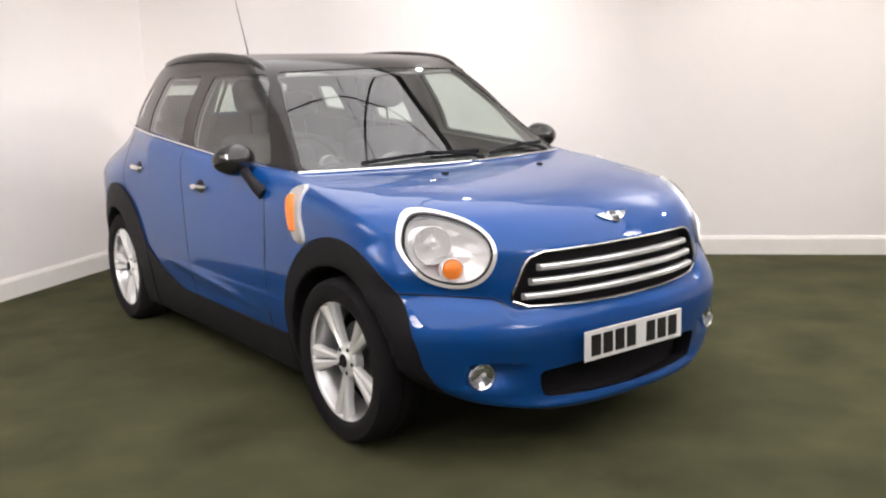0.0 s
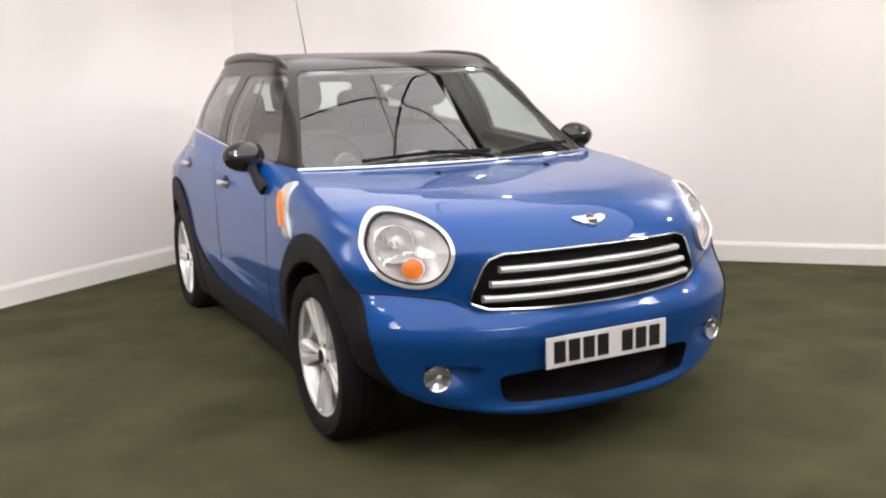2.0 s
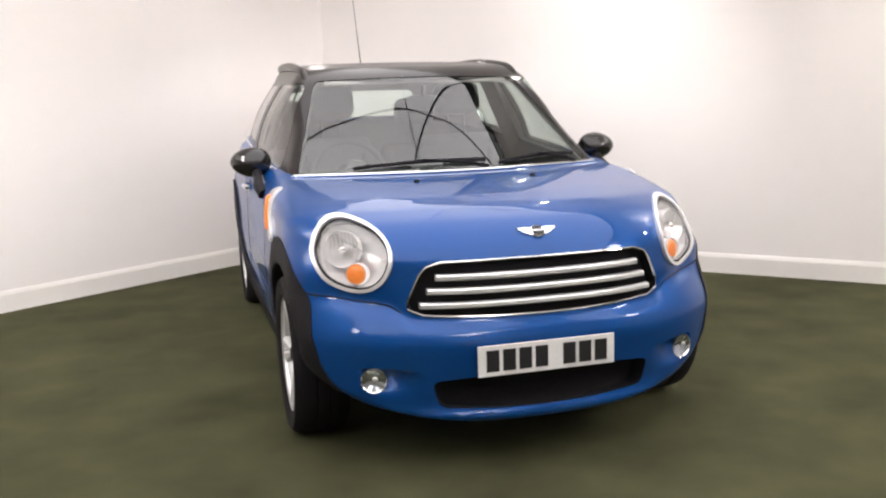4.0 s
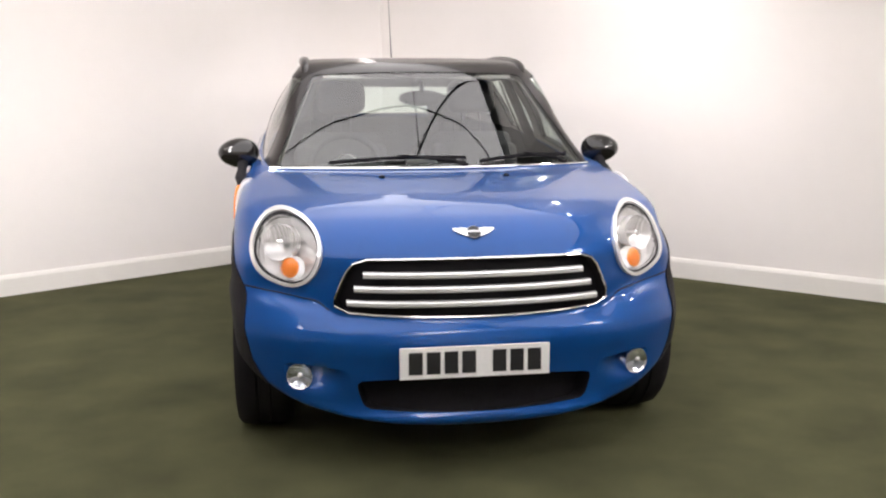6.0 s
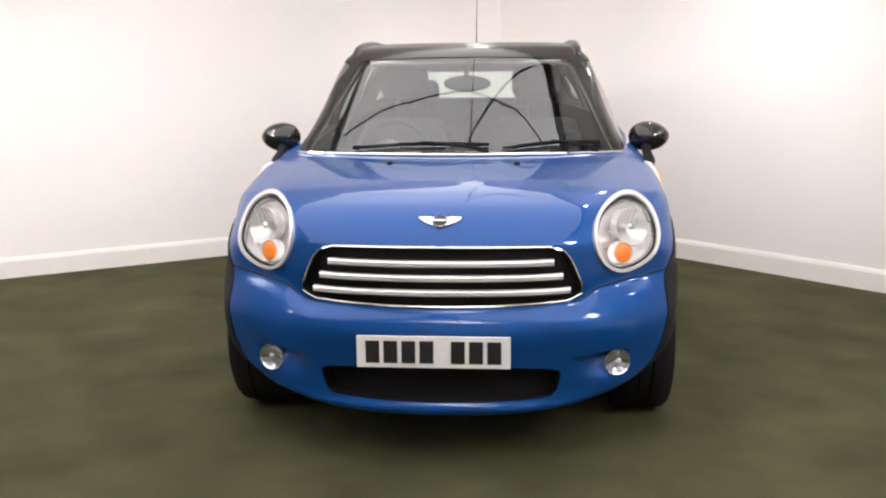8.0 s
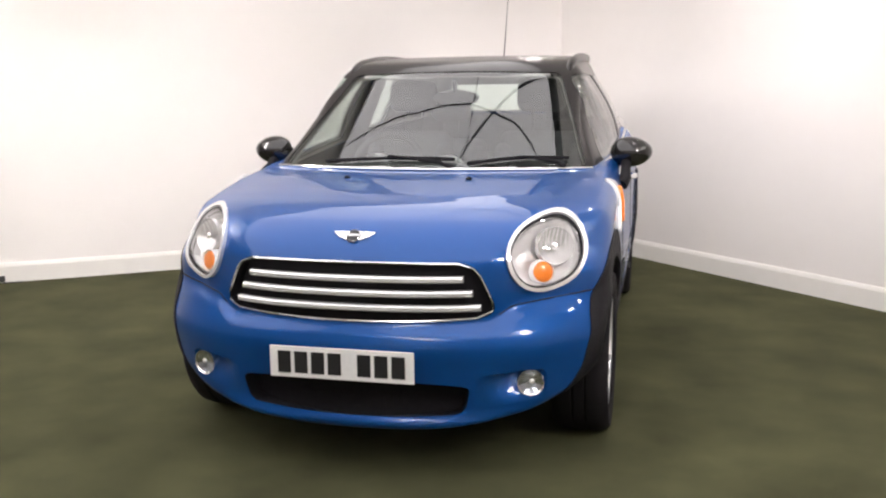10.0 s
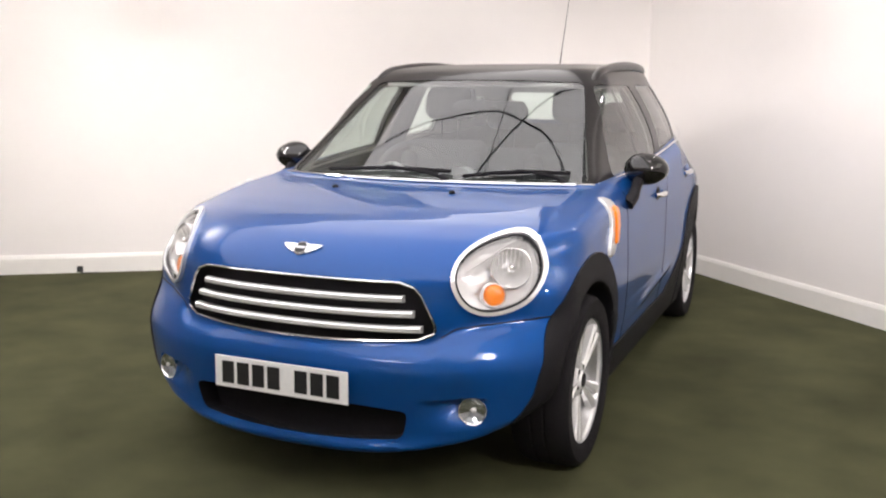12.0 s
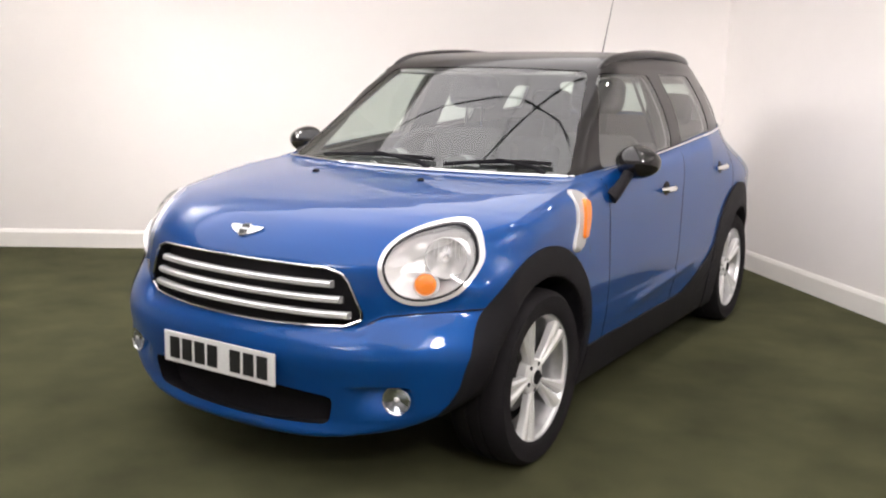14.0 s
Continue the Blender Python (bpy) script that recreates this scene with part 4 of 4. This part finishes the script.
# door mirrors
mirrors = [tagged(empty("door_mirror", (0, 0, 0), car), "gloss black oval door mirror on a stalk") for _ in sides]
centre = Vector((0.888, 0.765, 1.058))
bm = bmesh.new()
bmesh.ops.create_uvsphere(bm, u_segments=32, v_segments=20, radius=1.0)
for v in bm.verts:
    x, y, z = v.co
    bulge = 1.0 if y < 0 else 0.55
    squash = 1.0 - 0.10 * x
    v.co = centre + Vector((0.096 * x, 0.085 * y * bulge, 0.070 * z * squash))
pair("housing", bm, material("mirror_black", (0.010, 0.009, 0.009), rough=0.12, coat=0.25), mirrors, "gloss black mirror shell")
bm = ball((0.078, 0.004, 0.055), centre + Vector((-0.004, 0.044, 0)))
pair("mirror_glass", bm, CHROME, mirrors, "mirror glass")
foot, base_n = on_side(0.56, 0.925)
path = [foot, foot + Vector((0.018, 0.03, 0.03)), Vector((0.868, 0.66, 0.985)), Vector((0.868, 0.72, 1.02))]
pair("stalk", tube(path, [0.030, 0.025, 0.021, 0.024], 12), CLADDING, mirrors, "black mirror stalk")

# chrome lines round the glass
screen_y = lambda x, z: 0.322 + 0.29 * x * x + (z - 1.01) * 1.49
rows = [-0.735 + 1.47 * k / 40 for k in range(41)]
part("windscreen_trim", tube([(x, screen_y(x, 1.004) - 0.010 + 0.5 * max(0, abs(x) - 0.69) ** 1.5, 1.006) for x in rows], 0.0065, 8), CHROME, car, "chrome strip below the windscreen")
path = [(belt_x(y) + 0.014 - 0.02 * max(0, 0.6 - y), y, belt(y) + 0.006) for y in (0.50 + 0.09 * k for k in range(25))]
path = [(float(a), float(b), float(c)) for a, b, c in path]
bm = tube(path, 0.0055, 8)
twin = mirrored(bm)
part("window_trim", bm, CHROME, car, "chrome strip below the side windows")
part("window_trim", twin, CHROME, car, "chrome strip below the side windows")

# cowl panel between bonnet and windscreen
bm = bmesh.new()
grid = [[bm.verts.new((x, screen_y(x, 1.004) - 0.012 + 0.05 * k, 1.000 - 0.010 * k)) for x in rows] for k in range(4)]
for p, q in zip(grid, grid[1:]):
    for k in range(len(rows) - 1):
        bm.faces.new((p[k], p[k + 1], q[k + 1], q[k]))
part("cowl", bm, TRIM, car, "black scuttle panel below the windscreen")

# wipers
for x0, x1, z0, z1, px in ((-0.47, 0.14, 1.026, 1.042, 0.14), (0.20, 0.63, 1.026, 1.046, 0.62)):
    wiper = tagged(empty("wiper", (0, 0, 0), car), "black windscreen wiper at rest")
    path = []
    for k in range(13):
        x = x0 + (x1 - x0) * k / 12
        z = z0 + (z1 - z0) * k / 12 + 0.010 * math.sin(math.pi * k / 12)
        path.append((x, screen_y(x, z) - 0.014, z + 0.004))
    part("blade", tube(path, 0.009, 6), DARK, wiper, "black rubber blade")
    arm = [(px, screen_y(px, 1.012) - 0.01, 1.012), (px * 0.8 + (x0 + x1) * 0.1, screen_y(px, 1.03) - 0.03, 1.035), Vector(path[6]) + Vector((0, -0.012, 0.012))]
    part("arm", tube(arm, [0.012, 0.009, 0.006], 6), DARK, wiper, "black wiper arm")

# washer jets
for at_x in sides:
    x, y = at_x * 0.262, 0.08
    z = float(max(v for v in np.linspace(0.9, 1.05, 301) if lower(np.array([x]), np.array([y]), np.array([v]))[0] < 0))
    bm = ball((0.013, 0.018, 0.009), (x, y, z + 0.003), u=12, v=8)
    part("washer_jet", bm, DARK, car, "small black washer jet")

# winged bonnet badge
badge = tagged(empty("badge", (0, 0, 0), car), "small silver winged badge")
spot = np.array([[0.0, front_y(0.0, 0.846), 0.846]])
nrm = Vector(gradient(lower, spot)[0]).normalized()
right = Vector((1, 0, 0))
up = nrm.cross(right).normalized()
frame_m = Matrix((right, up, nrm)).transposed().to_4x4()
frame_m = Matrix.Translation(Vector(spot[0])) @ frame_m
wing = [(0.016, 0.019), (0.040, 0.020), (0.076, 0.020), (0.070, 0.009), (0.056, -0.002), (0.040, -0.012), (0.018, -0.020)]
for at_x in sides:
    shape = [(at_x * x, y) for x, y in wing][:: int(at_x)]
    part("wing", prism(shape, 0.007, frame_m @ pose(0, 0, -0.001), 0.002), CHROME, badge, "silver wing")
bm = revolve([(0.0, 0.0), (0.026, 0.0), (0.028, 0.006), (0.024, 0.010), (0.022, 0.008)], 28)
bmesh.ops.transform(bm, matrix=frame_m @ Matrix.Rotation(radians(-90), 4, "Y"), verts=bm.verts)
part("ring", bm, CHROME, badge, "silver ring")
bm = revolve([(0.0, 0.0085), (0.0225, 0.008)], 24)
bmesh.ops.transform(bm, matrix=frame_m @ Matrix.Rotation(radians(-90), 4, "Y"), verts=bm.verts)
part("disc", bm, INK, badge, "dark disc")
part("stripe", box((0.048, 0.009, 0.003), (0, 0, 0.0095)), SATIN, badge).matrix_basis = frame_m

# roof rails and aerial
def roof_z(x, y):
    zs = np.linspace(1.62, 1.2, 500)
    v = upper_cabin(np.full(500, x), np.full(500, y), zs)
    i = int(np.argmax(v < 0))
    return float(zs[i])


path = []
for k in range(41):
    y = 1.06 + 1.50 * k / 40
    x = float(belt_x(y)) - 0.232
    path.append((x, y, roof_z(x, y) - 0.016 + 0.024 * math.sin(math.pi * k / 40) ** 0.35))
bm = tube(path, [0.014 + 0.016 * math.sin(math.pi * k / 40) ** 0.4 for k in range(41)], 16, flat=0.8)
twin = mirrored(bm)
part("roof_rail", bm, BLACK_PAINT, car, "black roof rail")
part("roof_rail", twin, BLACK_PAINT, car, "black roof rail")
aerial = tagged(empty("aerial", (0, 0, 0), car), "thin black roof aerial leaning back")
base_z = roof_z(0.0, 2.44)
part("foot", ball((0.018, 0.03, 0.018), (0, 2.44, base_z + 0.006), u=16, v=10), DARK, aerial, "black aerial foot")
part("rod", tube([(0, 2.445, base_z + 0.015), (0, 2.49, base_z + 0.13), (0, 2.575, base_z + 0.34), (0, 2.66, base_z + 0.55)], [0.0040, 0.0030, 0.0019, 0.0015], 8), DARK, aerial, "thin black rod")

# a small black plug low on the skirting board
place = Vector((*LEFT_END, 0)).lerp(Vector((*CORNER, 0)), 0.452)
n = inward(LEFT_END, CORNER)
turn = Matrix.Rotation(math.atan2(n.x, -n.y), 4, "Z")
plug = empty("wall_plug", place + n * 0.02)
tagged(plug, "small black cable plug low on the white skirting board", "plug")
part("body", box((0.045, 0.03, 0.045), (0, 0, 0.030), turn, bevel=0.008), CORD, plug, "black plug body")
part("cord", tube([n * 0.01 + Vector((0, 0, 0.03)), n * 0.03 + Vector((0.02, 0, 0.006)), n * 0.02 + Vector((0.12, 0.07, 0.004))], 0.005, 6), CORD, plug, "short black cord")

# ---- inside the cabin ----
bm = bmesh.new()
ring = []
for k in range(24):
    y = 0.46 + (2.98 - 0.46) * k / 23
    half = min(0.735, float(belt_x(y)) - 0.04)
    top = float(belt(y)) - 0.01
    ring.append([bm.verts.new(p) for p in ((-half, y, top), (-half - 0.005, y, 0.42), (half + 0.005, y, 0.42), (half, y, top))])
for p, q in zip(ring, ring[1:]):
    for k in range(3):
        bm.faces.new((p[k], p[k + 1], q[k + 1], q[k]))
bm.faces.new(ring[0]), bm.faces.new(ring[-1])
part("cabin_tub", bm, TRIM, car, "dark cabin floor and door linings")

# dashboard
dash = tagged(empty("dashboard", (0, 0, 0), car), "dark grey dashboard")
bm = bmesh.new()
rows_x = [-0.72 + 1.44 * k / 30 for k in range(31)]
shape = [(0.02, 0.985), (0.12, 0.990), (0.30, 0.985), (0.42, 0.965), (0.47, 0.93), (0.46, 0.80), (0.40, 0.62), (0.2, 0.5)]
rings = []
for x in rows_x:
    hood = 0.030 * math.exp(-(((x + 0.37) / 0.13) ** 2)) + 0.018 * math.exp(-((x / 0.14) ** 2))
    rings.append([bm.verts.new((x, 0.40 + 0.22 * x * x + dy, z + (hood if 0.1 < dy and z > 0.9 else 0))) for dy, z in shape])
for p, q in zip(rings, rings[1:]):
    for k in range(len(shape) - 1):
        bm.faces.new((p[k], p[k + 1], q[k + 1], q[k]))
part("top", bm, TRIM, dash, "grained dark dashboard top")
for x, z, r in ((0.0, 0.93, 0.10), (-0.37, 0.985, 0.055)):
    bm = revolve([(0.0, 0.012), (r * 0.85, 0.012), (r * 0.95, 0.02), (r, 0.01), (r, -0.04)], 32)
    bmesh.ops.transform(bm, matrix=Matrix.Translation((x, 0.845, z)) @ Matrix.Rotation(radians(78), 4, "Z"), verts=bm.verts)
    part("gauge", bm, SATIN, dash, "round silver-rimmed gauge")

wheel_turn = Matrix.Translation((-0.37, 1.02, 0.955)) @ Matrix.Rotation(radians(64), 4, "X")
steering = tagged(empty("steering_wheel", (0, 0, 0), car), "black leather steering wheel")
bm = tube([wheel_turn @ Vector((0.185 * math.cos(2 * math.pi * k / 36), 0.185 * math.sin(2 * math.pi * k / 36), 0)) for k in range(36)], 0.016, 10, closed=True)
part("rim", bm, FABRIC, steering, "black leather rim")
part("boss", ball((0.07, 0.06, 0.03), turn=Matrix(), place=(0, 0, 0)), TRIM, steering, "black wheel boss").matrix_basis = wheel_turn
for angle in (0, 180, 270):
    a = radians(angle)
    bm = tube([(0.05 * math.cos(a), 0.05 * math.sin(a), -0.005), (0.18 * math.cos(a), 0.18 * math.sin(a), 0)], 0.014, 8)
    bmesh.ops.transform(bm, matrix=wheel_turn, verts=bm.verts)
    part("spoke", bm, SATIN, steering, "silver spoke")
part("column", tube([wheel_turn @ Vector((0, 0, -0.02)), (-0.37, 0.75, 0.86)], 0.04, 10), TRIM, steering, "steering column")


def cushion(size, bevel):
    bm = box(size, bevel=bevel, segments=4)
    bmesh.ops.subdivide_edges(bm, edges=[e for e in bm.edges if e.calc_length() > 0.1], cuts=3, use_grid_fill=True)
    return bm


def seat(x, y, width, back_h, tilt, rise, name="front_seat"):
    thing = tagged(empty(name, (0, 0, 0), car), "dark grey cloth car seat with headrest")
    ob = part("seat_base", cushion((width, 0.50, 0.16), 0.06), FABRIC, thing, "dark cloth seat base")
    ob.matrix_basis = pose(x, y - 0.25, 0.55, 6)
    ob = part("backrest", cushion((width, 0.13, back_h), 0.055), FABRIC, thing, "dark cloth backrest")
    ob.matrix_basis = pose(x, y + 0.06, 0.58, tilt) @ pose(0, 0, back_h / 2)
    for s in (-1, 1):
        ob = part("bolster", cushion((0.09, 0.17, back_h * 0.8), 0.042), FABRIC, thing, "side bolster")
        ob.matrix_basis = pose(x, y + 0.06, 0.58, tilt) @ pose(s * (width / 2 - 0.03), -0.035, back_h * 0.45)
        ob = part("headrest_post", tube([(0, 0, -0.06), (0, -0.03, rise)], 0.007, 8), DARK, thing)
        ob.matrix_basis = pose(x, y + 0.06, 0.58, tilt) @ pose(s * 0.05, 0, back_h + 0.02)
    ob = part("headrest", cushion((0.27, 0.13, 0.18), 0.05), FABRIC, thing, "dark cloth headrest")
    ob.matrix_basis = pose(x, y + 0.06, 0.58, tilt) @ pose(0, -0.06, back_h + 0.06 + rise)
    return thing


for x, y in ((-0.37, 1.35), (0.37, 1.33)):
    seat(x, y, 0.46, 0.560, -16, 0.132)
for x in (-0.39, 0.39):
    seat(x, 2.36, 0.50, 0.47, -20, 0.150, "rear_seat")

# rear-view mirror
inner = tagged(empty("rear_view_mirror", (0, 0, 0), car), "black oval rear-view mirror")
part("shell", ball((0.118, 0.022, 0.040), (0.015, 0.955, 1.310)), DARK, inner, "black mirror shell")
part("mount", tube([(0.015, 0.955, 1.32), (0.01, 0.93, 1.395)], 0.012, 8), DARK, inner, "black mount")
for x in (-0.30, 0.30):
    part("sun_visor", box((0.36, 0.20, 0.018), bevel=0.006), LINER, car, "pale grey sun visor").matrix_basis = pose(x, 1.10, 1.425, 6)

# inner trim of the door pillars
for at_x in sides:
    bm = bmesh.new()
    rings = []
    for k in range(9):
        z = 0.98 + 0.45 * k / 8
        rows_y = (1.46 + 0.10 * (z - 1.05), 1.60, 1.71 + 0.10 * (z - 1.05))
        rings.append([bm.verts.new((at_x * (float(belt_x(y)) - 0.43 * (z - 1.03) - inset), y, z)) for y, inset in zip(rows_y, (0.045, 0.075, 0.045))])
    for p, q in zip(rings, rings[1:]):
        for k in range(2):
            bm.faces.new((p[k], p[k + 1], q[k + 1], q[k]))
    part("pillar_trim", bm, TRIM, car, "dark inner door pillar trim")
    belt_path = [(at_x * (0.70 - 0.43 * (z - 1.03)), 1.56, z) for z in (1.40, 1.25, 1.10, 0.95)]
    part("seat_belt", tube(belt_path, 0.022, 8, flat=0.15), FABRIC, car, "grey seat belt webbing")
